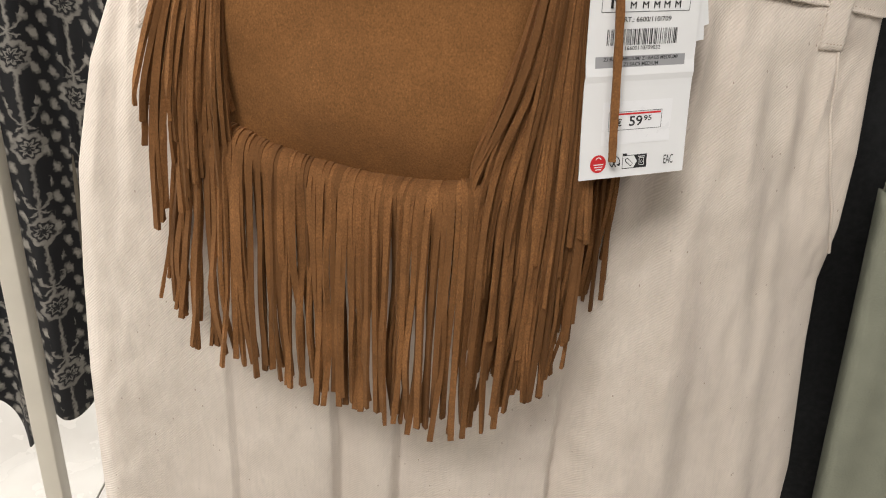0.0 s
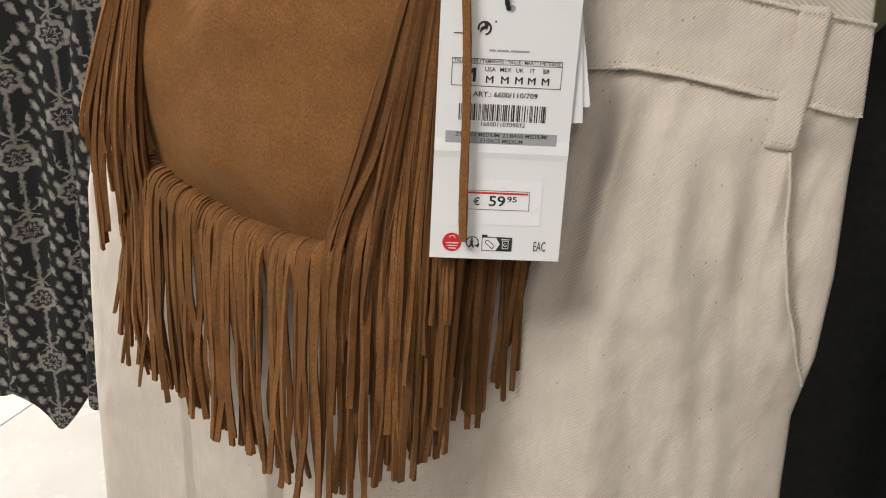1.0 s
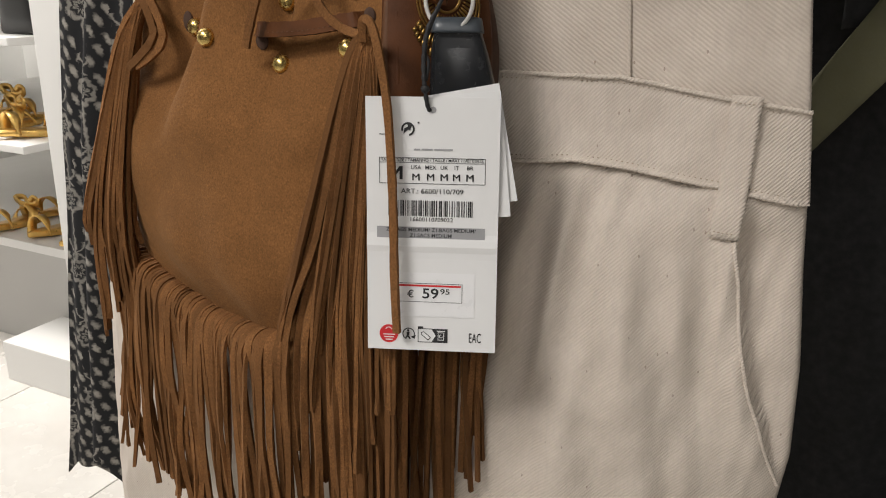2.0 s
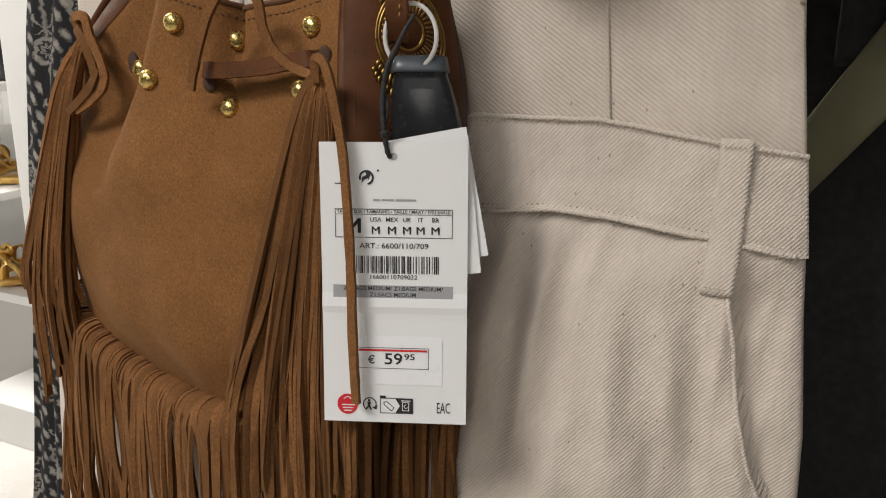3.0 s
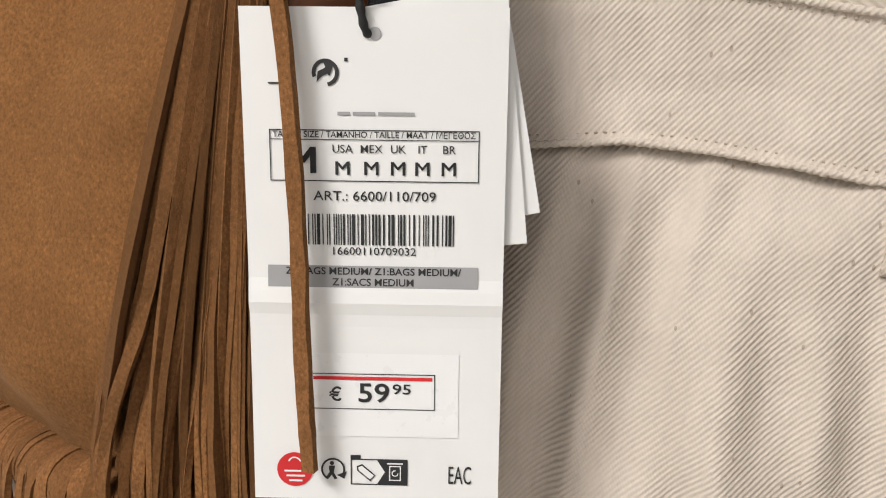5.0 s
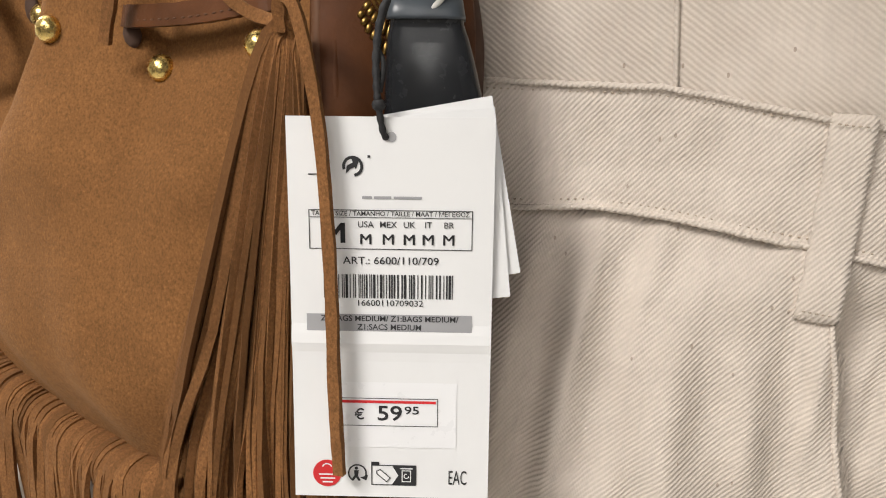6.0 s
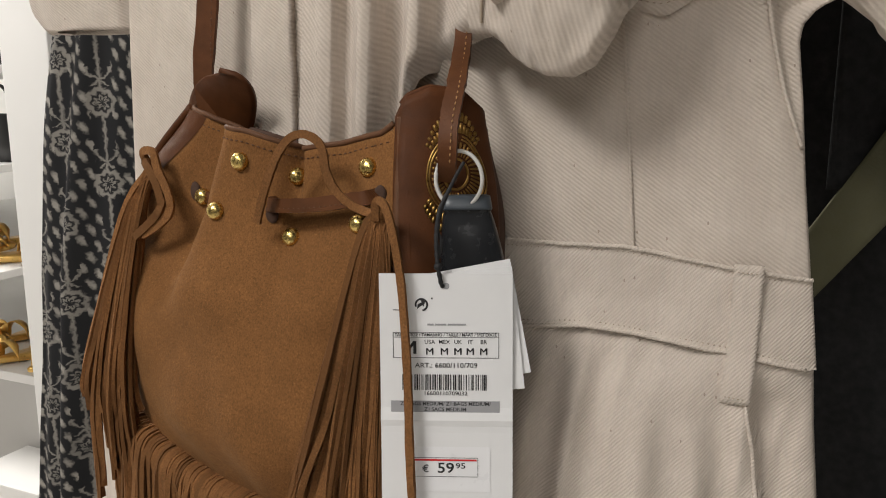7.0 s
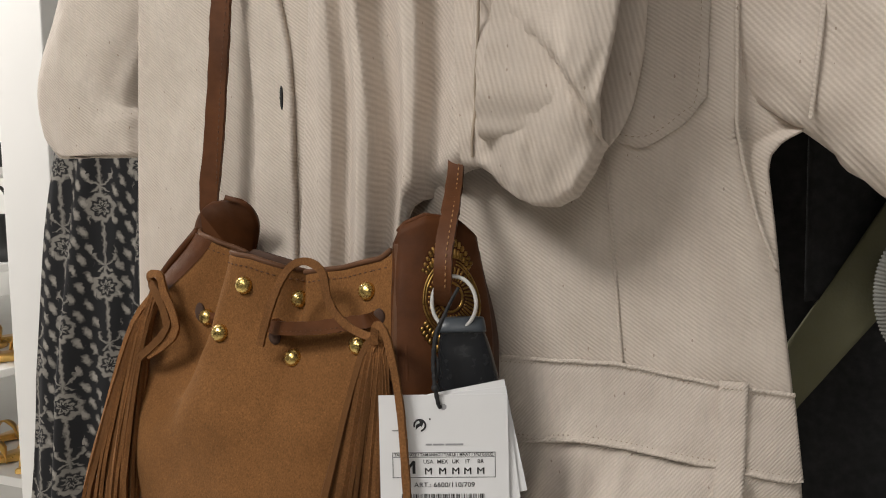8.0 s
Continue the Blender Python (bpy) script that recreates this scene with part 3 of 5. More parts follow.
# ---- folded jacket front lying over the jumpsuit's chest ----
jacket = thing("draped_jacket", (0.05, 0.455, 1.2), "cream twill jacket front with turned-up sleeve draped over the jumpsuit", "jacket")


def jacket_y(x, z):
    t = (x + 0.018) / 0.12
    y = 0.462 - 0.010 * math.sin(math.pi * min(1, max(0, t)))
    lean = x + 0.10 * (1.27 - z) * smooth_step(0.03, 0.08, x) - 0.02 * (1.3 - z)
    for at, w, d in ((0.013, 0.022, 0.010), (0.037, 0.027, 0.019), (0.064, 0.027, 0.016)):
        q = lean - at + 0.010 * noise.noise(Vector((at * 90, z * 9, 3.3)))
        y += crease(q, 0, w, d)
        y -= 0.004 * math.exp(-((q + 0.006) / 0.006) ** 2)
    return y - 0.003 * noise.noise(Vector((x * 30, z * 9, 21)))


def jacket_panel():
    rows = []
    for i in range(81):
        u = i / 80
        row = []
        for k in range(111):
            s = k / 110
            x = lerp(table(1.18 + 0.32 * u, (1.18, -0.015), (1.28, -0.006), (1.33, -0.001), (1.5, 0.015)), 0.124, s)
            low = table(x, (-0.02, 1.17), (0.044, 1.186), (0.0505, 1.197), (0.053, 1.2035), (0.056, 1.213), (0.062, 1.222), (0.073, 1.230), (0.085, 1.2365), (0.098, 1.2415), (0.125, 1.246))
            z = lerp(low, 1.50, u)
            tuck = 0.010 * smooth_step(0.012, 0.0, z - low) * smooth_step(0.04, 0.06, x)
            row.append((x, jacket_y(x, z) - 0.018 * smooth_step(0.05, 0.12, x) + tuck, z))
        rows.append(row)
    return thick_sheet(rows, 0.004)


part("front_panel", jacket_panel(), "twill_panel", jacket)


def lobe_ring(u, turns=150):
    """One ring of the turned-up sleeve; its near side is short, its far side reaches on to the hem."""
    cx = lerp(0.098, 0.174, u)
    cy = lerp(0.446, 0.438, u)
    top = table(u, (0, 1.40), (0.5, 1.39), (1, 1.385))
    low = table(cx, (0.098, 1.2435), (0.109, 1.2430), (0.1125, 1.2395), (0.121, 1.2320), (0.130, 1.2270), (0.138, 1.2238), (0.150, 1.2220), (0.160, 1.2272), (0.168, 1.2385), (0.174, 1.2510))
    depth = table(u, (0, 0.011), (0.13, 0.012), (0.19, 0.019), (0.5, 0.025), (0.8, 0.029), (1, 0.029))
    row = []
    for k in range(turns):
        a = 2 * math.pi * k / turns
        c, s = math.cos(a), math.sin(a)
        z = (top + low) / 2 + (top - low) / 2 * math.copysign(abs(c) ** 0.85, c)
        y = cy + depth * math.copysign(abs(s) ** 0.75, s)
        far = smooth_step(-0.5, 0.5, s)
        near_x = table(z, (1.25, 0.001), (1.27, 0.002), (1.297, 0.009), (1.316, 0.012), (1.40, 0.022))
        far_x = table(z, (1.25, -0.002), (1.257, 0.002), (1.27, 0.007), (1.297, 0.0115), (1.32, 0.013), (1.40, 0.011))
        x = cx + lerp(near_x, far_x, far) * u ** 2.5
        roll = z - table(x, (0.098, 1.329), (0.124, 1.315), (0.146, 1.298), (0.160, 1.285), (0.170, 1.268), (0.176, 1.248))
        if s < 0:
            y -= 0.0075 * smooth_step(-0.0008, 0.0035, roll) * smooth_step(0.05, 0.3, u)
            y += 0.0030 * math.exp(-((roll + 0.004) / 0.005) ** 2) * smooth_step(0.05, 0.3, u)
        wrinkle = (0.0032 * noise.noise(Vector((u * 5, c * 2.4, s * 2.4 + 5))) + 0.0014 * noise.noise(Vector((u * 15, z * 60, 2)))) * smooth_step(0.0, 0.2, u)
        pucker = 0.0026 * noise.noise(Vector((z * 150, 4.0, u * 6))) * math.exp(-((u - 0.16) / 0.08) ** 2)
        row.append(Vector((x, y + wrinkle + pucker, z + wrinkle * 0.3)))
    return row


def lobe_sleeve():
    rows = [lobe_ring(i / 80) for i in range(81)]
    last = rows[-1]
    mid = sum(last, Vector()) / len(last)
    for across, tall, back in ((0.93, 0.992, -0.0008), (0.80, 0.982, 0.0), (0.74, 0.975, 0.004), (0.72, 0.96, 0.030), (0.70, 0.95, 0.060)):
        rows.append([Vector((p.x - back, mid.y + (p.y - mid.y) * across, mid.z + (p.z - mid.z) * tall)) for p in last])
    return grid(rows, close_u=True)


part("sleeve", lobe_sleeve(), "twill_sleeve", jacket, "turned-up cream sleeve opening sideways")
seam = []
for z, u in ((1.36, 0.30), (1.335, 0.265), (1.305, 0.215), (1.285, 0.175), (1.272, 0.145), (1.258, 0.115), (1.2475, 0.10)):
    seam.append(min((p for p in lobe_ring(u) if p.y < 0.446), key=lambda p: abs(p.z - z)) + Vector((0, -0.0008, 0)))
part("sleeve_seam", tube(seam, 0.0008, 6, steps=60), "thread", jacket)


# ---- suede bucket bag ----
TOP = [(-0.070, 0.466), (-0.081, 0.453), (-0.064, 0.443), (-0.042, 0.447), (-0.036, 0.4245), (-0.020, 0.4210), (-0.003, 0.4255), (0.006, 0.438), (0.010, 0.4325), (0.034, 0.4315), (0.066, 0.4285), (0.088, 0.440), (0.100, 0.452), (0.090, 0.466), (0.0, 0.467)]
NECK = [(-0.104, 0.466), (-0.119, 0.452), (-0.098, 0.437), (-0.053, 0.439), (-0.0465, 0.4175), (-0.030, 0.4145), (-0.008, 0.417), (0.006, 0.4205), (0.018, 0.419), (0.042, 0.4185), (0.069, 0.419), (0.090, 0.432), (0.108, 0.452), (0.098, 0.468), (0.0, 0.468)]
CHEST = [(-0.114, 0.466), (-0.125, 0.449), (-0.112, 0.4262), (-0.088, 0.4115), (-0.060, 0.404), (-0.035, 0.397), (-0.012, 0.3945), (0.006, 0.3945), (0.022, 0.395), (0.045, 0.399), (0.073, 0.409), (0.095, 0.427), (0.112, 0.451), (0.100, 0.468), (0.0, 0.468)]
BELLY = [(-0.115, 0.466), (-0.128, 0.448), (-0.1145, 0.4255), (-0.089, 0.411), (-0.062, 0.397), (-0.037, 0.389), (-0.014, 0.385), (0.006, 0.3835), (0.024, 0.385), (0.047, 0.391), (0.073, 0.405), (0.096, 0.425), (0.112, 0.451), (0.100, 0.468), (0.0, 0.468)]
SEAM = [(-0.115, 0.468), (-0.130, 0.449), (-0.112, 0.4275), (-0.086, 0.4195), (-0.060, 0.4145), (-0.036, 0.4090), (-0.013, 0.4025), (0.006, 0.3960), (0.024, 0.3945), (0.046, 0.400), (0.071, 0.411), (0.094, 0.429), (0.110, 0.451), (0.098, 0.467), (0.0, 0.467)]
SHOULDER = [((a + c) / 2, (b + d) / 2) for (a, b), (c, d) in zip(NECK, CHEST)]
SHOULDER[2], SHOULDER[3], SHOULDER[4], SHOULDER[5] = (-0.106, 0.4385), (-0.064, 0.4345), (-0.0540, 0.4090), (-0.034, 0.404)
LEDGE = [((a + 2 * c) / 3, (b + 2 * d) / 3) for (a, b), (c, d) in zip(SHOULDER, CHEST)]
LEDGE[2], LEDGE[3], LEDGE[4], LEDGE[5] = (-0.1105, 0.4300), (-0.0760, 0.4255), (-0.0585, 0.4050), (-0.0345, 0.3990)
COUNT = len(TOP)


def bag_seam_z(s):
    """Height of the seam from which the fringe hangs, around the bag."""
    f = s * COUNT
    return table(f, (0, 1.034), (1, 1.026), (2, 1.0185), (3, 1.0075), (4, 1.0015), (5, 0.9985), (6, 0.9975), (7, 0.9995), (8, 1.002), (9, 1.004), (10, 1.010), (12, 1.02), (15, 1.034))


def bag_top_z(s):
    f = s * COUNT
    return table(f, (0, 1.205), (1, 1.207), (2, 1.203), (3, 1.194), (4, 1.1975), (5, 1.1955), (6, 1.190), (7, 1.186), (8, 1.1865), (9, 1.190), (9.9, 1.1975), (10.15, 1.213), (10.6, 1.218), (11.3, 1.216), (12, 1.206), (13, 1.186), (14, 1.184), (15, 1.202))


def bag_point(s, h, out=0.0):
    """A place on the bag's skin: s round it, h from the fringe seam (0) to the rim (1)."""
    z = lerp(bag_seam_z(s), bag_top_z(s), h)
    levels = ((-0.1, SEAM), (0.0, SEAM), (0.20, BELLY), (0.45, CHEST), (0.555, LEDGE), (0.635, SHOULDER), (0.77, NECK), (1.0, TOP), (1.1, TOP))
    for i in range(1, len(levels) - 2):
        if h <= levels[i + 1][0] or i == len(levels) - 3:
            t = (h - levels[i][0]) / (levels[i + 1][0] - levels[i][0])
            p = [loop_spline([(*q, 0) for q in levels[j][1]], s) for j in (i - 1, i, i + 1, i + 2)]
            m1 = (p[2] - p[0]) * 0.5
            m2 = (p[3] - p[1]) * 0.5
            q = (2 * t ** 3 - 3 * t * t + 1) * p[1] + (t ** 3 - 2 * t * t + t) * m1 + (3 * t * t - 2 * t ** 3) * p[2] + (t ** 3 - t * t) * m2
            break
    dent = 0.0028 * noise.noise(Vector((q.x * 30, z * 22, 4.0))) * math.sin(math.pi * min(1, max(0, h)))
    dent += 0.0020 * math.sin((q.x + 0.35 * (z - 1.0)) * 130) * math.exp(-((h - 0.18) / 0.16) ** 2) * smooth_step(-0.08, -0.02, q.x)
    centre = Vector((-0.005, 0.452, 0))
    away = (Vector((q.x, q.y, 0)) - centre).normalized()
    return Vector((q.x, q.y, z)) + away * (out + dent)


def bag_skin(f0, f1, n, h0=0.0, h1=1.0, m=44, out=0.0):
    rows = []
    for i in range(m + 1):
        h = lerp(h0, h1, i / m)
        rows.append([bag_point(lerp(f0, f1, k / n) / COUNT, h, out) for k in range(n + 1)])
    return rows


def solid(ob, thick, offset=-1.0):
    mod = ob.modifiers.new("thickness", "SOLIDIFY")
    mod.thickness, mod.offset = thick, offset
    return ob


bag = thing("bucket_bag", (0.0, 0.44, 0.99), "tan suede drawstring bucket bag with long fringe and gold studs", "bag")
body = part("body", grid(bag_skin(1.0, 10.0, 170)), "suede", bag)
solid(body, 0.0022)
solid(part("back_panel", grid(bag_skin(12.0, 16.0, 60)), "lining", bag, "dark brown lined back panel"), 0.0022)
gusset = part("side_panel", grid(bag_skin(10.0, 12.0, 40)), "brown", bag, "smooth brown leather side panel")
solid(gusset, 0.0024)
rows = bag_skin(0.0, 15.0, 90, -0.001, 0.0, 1)
bm = bmesh.new()
bm.faces.new([bm.verts.new((p.x, p.y, p.z + 0.004)) for p in rows[1][:-1]])
bmesh.ops.triangulate(bm, faces=bm.faces[:])
part("bottom", bm, "brown", bag, smooth=False)
bm = bmesh.new()
bm.faces.new([bm.verts.new((lerp(p.x, 0, 0.12), lerp(p.y, 0.448, 0.45), 1.150)) for p in bag_skin(0.0, 15.0, 90, 0.75, 0.76, 1)[0][:-1]])
bmesh.ops.triangulate(bm, faces=bm.faces[:])
part("lining", bm, "lining", bag, "dark gathered inside", smooth=False)

# piping on the corners, and the turned rim
part("piping", tube([bag_point(10.0 / COUNT, h, 0.0022) for h in (0.0, 0.2, 0.4, 0.6, 0.8, 0.93, 1.0)], 0.0023, 10), "edge", bag)
part("piping", tube([bag_point(10.22 / COUNT, h, 0.0010) for h in (0.0, 0.2, 0.4, 0.6, 0.8, 0.93, 1.0)], 0.0017, 8), "brown", bag)
part("piping", tube([bag_point(1.0 / COUNT, h, 0.0014) for h in (0.0, 0.2, 0.4, 0.6, 0.8, 1.0)], 0.0026, 10), "brown", bag)
part("rim_edge", tube([bag_point(lerp(1.0, 9.95, i / 44) / COUNT, 1.0, -0.001) for i in range(45)], 0.0016, 8, steps=180), "edge", bag)
part("rim_edge", tube([bag_point(lerp(10.1, 12.0, i / 14) / COUNT, 1.0, -0.001) for i in range(15)], 0.0017, 8, steps=60), "brown", bag)
part("rim_stitching", stitches([bag_point(lerp(1.3, 9.9, i / 40) / COUNT, 0.972, 0.0004) for i in range(41)], 0.0022, 0.0012, 0.00042), "seam_thread", bag)
part("side_stitching", stitches([bag_point(10.34 / COUNT, h, 0.0005) for h in (0.25, 0.45, 0.65, 0.8, 0.92, 0.975)], 0.0022, 0.0013, 0.00042), "gold_thread", gusset)
part("side_stitching", stitches([bag_point(lerp(10.3, 11.8, i / 10) / COUNT, 0.965, 0.0005) for i in range(11)], 0.0022, 0.0013, 0.00042), "gold_thread", gusset)
part("side_stitching", stitches([bag_point(11.8 / COUNT, h, 0.0006) for h in (0.25, 0.45, 0.65, 0.8, 0.92, 0.97)], 0.0022, 0.0013, 0.00042), "gold_thread", gusset)

# left leather wing of the side and its rounded tab
rows = []
for i in range(25):
    u = i / 24
    row = []
    for k in range(17):
        v = k / 16 - 0.5
        wide = 0.0255 * (1 - max(0.0, (u - 0.45) / 0.55) ** 2.6) ** 0.5 + 0.001
        cx = lerp(-0.086, -0.059, u)
        row.append((cx + 2 * v * wide + 0.004 * u, 0.4635 - 0.018 * u * u + 0.010 * (2 * v) ** 2 * (1 - u) - 0.004 * v, lerp(1.178, 1.2265, u)))
    rows.append(row)
tab = part("strap_tab", grid(rows), "brown", bag, "rounded brown leather strap tab")
solid(tab, 0.0030)
part("side_wing", grid([[bag_point(lerp(0.45, lerp(1.5, 2.15, i / 20), k / 10) / COUNT, lerp(0.40, 1.0, i / 20), 0.0022) for k in range(11)] for i in range(21)]), "brown", bag)

# drawstring, its slots, and studs
path = [Vector(p) for p in ((-0.005, 0.4235, 1.1585), (-0.002, 0.4150, 1.1585), (0.010, 0.4115, 1.1590), (0.028, 0.4120, 1.1605), (0.046, 0.4130, 1.1635), (0.0555, 0.4140, 1.1650), (0.058, 0.4225, 1.1655))]
draw = part("drawstring", ribbon(path, 0.0072, 0.0030, (0, -1, 0.15), 40, 0.0, 0.0), "strap", bag, "flat stitched leather drawstring", False)
part("stitching", stitches([p + Vector((0, -0.0017, -0.0012)) for p in path[1:-1]], 0.0018, 0.0012, 0.00035), "seam_thread", draw)
part("drawstring", ribbon([bag_point(f / COUNT, h, o) for f, h, o in ((2.55, 0.78, -0.002), (2.7, 0.785, 0.003), (3.2, 0.79, 0.004), (3.5, 0.79, -0.003))], 0.0065, 0.0028, (0, -1, 0.2), 16), "brown", bag, "flat stitched leather drawstring")


def slot(f, h, w, t):
    p = bag_point(f / COUNT, h, 0.0009)
    bm = bmesh.new()
    bmesh.ops.create_icosphere(bm, subdivisions=2, radius=1, matrix=Matrix.Translation(p) @ Matrix.Diagonal((w, 0.0016, t, 1)))
    return part("slot", bm, "lining", bag, "dark drawstring slot")


slot(6.22, 0.808, 0.0040, 0.0048)
slot(9.68, 0.843, 0.0036, 0.0048)
slot(2.55, 0.79, 0.0036, 0.0060)


def stud(x, y, z, size=0.0050):
    bm = bmesh.new()
    best = min(((bag_point(f / COUNT, h, 0) - Vector((x, y, z))).length, f, h) for f in (2 + i * 0.05 for i in range(160)) for h in (0.6 + j * 0.02 for j in range(20)))
    p = bag_point(best[1] / COUNT, best[2], 0.0004)
    du = bag_point((best[1] + 0.12) / COUNT, best[2]) - bag_point((best[1] - 0.12) / COUNT, best[2])
    dh = bag_point(best[1] / COUNT, best[2] + 0.02) - bag_point(best[1] / COUNT, best[2] - 0.02)
    n = du.cross(dh).normalized()
    if n.y > 0:
        n = -n
    turn = n.to_track_quat("Z", "Y").to_matrix().to_4x4()
    rows = [[Matrix.Translation(p) @ turn @ Vector((r * size * math.cos(a), r * size * math.sin(a), z0 * size)) for a in (2 * math.pi * k / 22 for k in range(22))] for r, z0 in ((1.0, -0.2), (1.0, 0.12), (0.95, 0.34), (0.82, 0.56), (0.62, 0.74), (0.36, 0.86), (0.08, 0.9))]
    return part("stud", grid(rows, close_u=True, cap=True), "brass", bag, "round gold stud")


for x, y, z in ((-0.0225, 0.423, 1.180), (0.0045, 0.432, 1.173), (0.0510, 0.430, 1.178), (-0.0370, 0.416, 1.151), (0.0070, 0.418, 1.144), (0.0480, 0.418, 1.151), (-0.0405, 0.444, 1.184), (-0.066, 0.436, 1.158)):
    stud(x, y, z)

# sunburst ornament on the side panel
centre_f, centre_h = 11.10, 0.80


def on_side(u, v, n=0.0):
    """A place on the side panel, wrapped round its curve."""
    return bag_point((centre_f + u / 0.0297) / COUNT, centre_h + v / 0.2, 0.0010 + n)


def ring_path(r, n, start=0.0, end=360.0, count=28):
    return [on_side(r * math.cos(radians(lerp(start, end, i / count))), r * 1.12 * math.sin(radians(lerp(start, end, i / count))), n) for i in range(count + 1)]


def fan(angle):
    """1 within the upper and lower fans of long beads, else 0."""
    return 1.0 if 52 < angle % 360 < 145 or 215 < angle % 360 < 305 else 0.0


bm = bmesh.new()
hub = bm.verts.new(on_side(0, 0, 0.0012))
rim_verts = [bm.verts.new(on_side((0.0170 + 0.0118 * fan(a)) * math.cos(radians(a)), (0.0170 + 0.0118 * fan(a)) * 1.12 * math.sin(radians(a)), 0.0010)) for a in range(0, 360, 4)]
for p, q in zip(rim_verts, rim_verts[1:] + rim_verts[:1]):
    bm.faces.new((hub, p, q))
ornament = part("ornament", bm, "patina", bag, "antique brass sunburst ornament on black patina", smooth=False)
for r, w, lo, hi in ((0.0066, 0.0008, 0, 360), (0.0150, 0.0006, 100, 440), (0.0165, 0.0006, 100, 440)):
    part("ring", tube(ring_path(r, 0.0019, lo, hi), w, 6, steps=64), "antique", ornament)
for k in range(36):
    a = radians(10 * k)
    c, v = math.cos(a), math.sin(a) * 1.12
    part("ray", tube([on_side(c * r, v * r, 0.0020) for r in (0.0080, 0.0108, 0.0138)], lambda u: 0.00040 + 0.00042 * u, 6, steps=4), "antique", ornament)
for k in range(60):
    angle = 6.0 * k
    if fan(angle):
        a = radians(angle)
        c, v = math.cos(a), math.sin(a) * 1.12
        tip = 0.0280 - 0.005 * abs((angle if angle < 180 else 360 - angle) - 98) / 45
        for r0, r1 in ((0.0176, lerp(0.0176, tip, 0.50)), (lerp(0.0176, tip, 0.58), tip)):
            part("ray", tube([on_side(c * r, v * r, 0.0019) for r in (r0, (r0 + r1) / 2, r1)], lambda u: 0.00055 + 0.00065 * math.sin(math.pi * (0.15 + 0.75 * u)), 6, steps=5), "antique", ornament)

# straps
near_strap = [(0.0925, 0.4285, 1.1740), (0.0955, 0.4215, 1.1835), (0.0965, 0.4200, 1.1920), (0.0958, 0.4240, 1.2040), (0.0945, 0.4350, 1.2200), (0.0905, 0.4520, 1.2380), (0.0880, 0.4630, 1.260), (0.0870, 0.4680, 1.28), (0.084, 0.472, 1.36), (0.078, 0.478, 1.47), (0.06, 0.485, 1.56)]
strap = part("strap", ribbon(near_strap, 0.0088, 0.0036, (0.25, -1, 0), 70), "strap", bag, "narrow brown leather shoulder strap", False)
part("stitching", stitches([Vector(p) + Vector((0.0022, -0.0021, -0.0004)) for p in near_strap[1:7]], 0.0020, 0.0012, 0.0004), "gold_thread", strap)
strap = part("strap", ribbon([(-0.0730, 0.4600, 1.195), (-0.0765, 0.4580, 1.224), (-0.0730, 0.4600, 1.26), (-0.0685, 0.4620, 1.31), (-0.0640, 0.4640, 1.36), (-0.0450, 0.468, 1.47), (-0.0250, 0.475, 1.56)], 0.0118, 0.0036, (0.3, -1, 0), 40), "strap", bag, "narrow brown leather shoulder strap", False)
part("stitching", stitches([(-0.0690, 0.4558, 1.235), (-0.0662, 0.4578, 1.28), (-0.0622, 0.4605, 1.33), (-0.0590, 0.462, 1.36)], 0.0022, 0.0012, 0.0004), "seam_thread", strap)


# ---- fringe ----
rng = random.Random(11)


def strand(path, width=0.0044, thick=0.0015, face=(0, -1, 0), steps=11, twist=0.0, wob=0.35, material="strand", calm=0.0):
    return part("strand", ribbon(path, width, thick, face, steps, twist, wob, rng.random() * 50, calm), material, bag, smooth=False)


def skirt_tip(x):
    return table(x, (-0.135, 0.918), (-0.125, 0.896), (-0.118, 0.886), (-0.11, 0.877), (-0.084, 0.869), (-0.055, 0.860), (-0.011, 0.850), (0.023, 0.850), (0.045, 0.856), (0.075, 0.878), (0.10, 0.885))


# the fringe's uncut upper edge, rolling out from under the body
def fringe_frame(f):
    root = bag_point(f / COUNT, 0.015, -0.0015)
    along = (bag_point((f + 0.2) / COUNT, 0.0) - bag_point((f - 0.2) / COUNT, 0.0)).normalized()
    out = Vector((along.y, -along.x, 0)).normalized()
    if out.dot(root - Vector((-0.005, 0.452, root.z))) < 0:
        out = -out
    return root, along, out


rows = []
for d, drop in ((0.0, -0.0022), (0.004, -0.0021), (0.0080, -0.0032), (0.0102, -0.0058), (0.0115, -0.0095), (0.0118, -0.0130)):
    row = []
    for i in range(181):
        root, along, out = fringe_frame(lerp(-0.5, 10.3, i / 180))
        row.append(root + out * d + Vector((0, 0, drop + 0.0006 * noise.noise(Vector((i * 0.4, d * 200, 0))))))
    rows.append(row)
solid(part("fringe_band", grid(rows), "strand", bag), 0.0014)

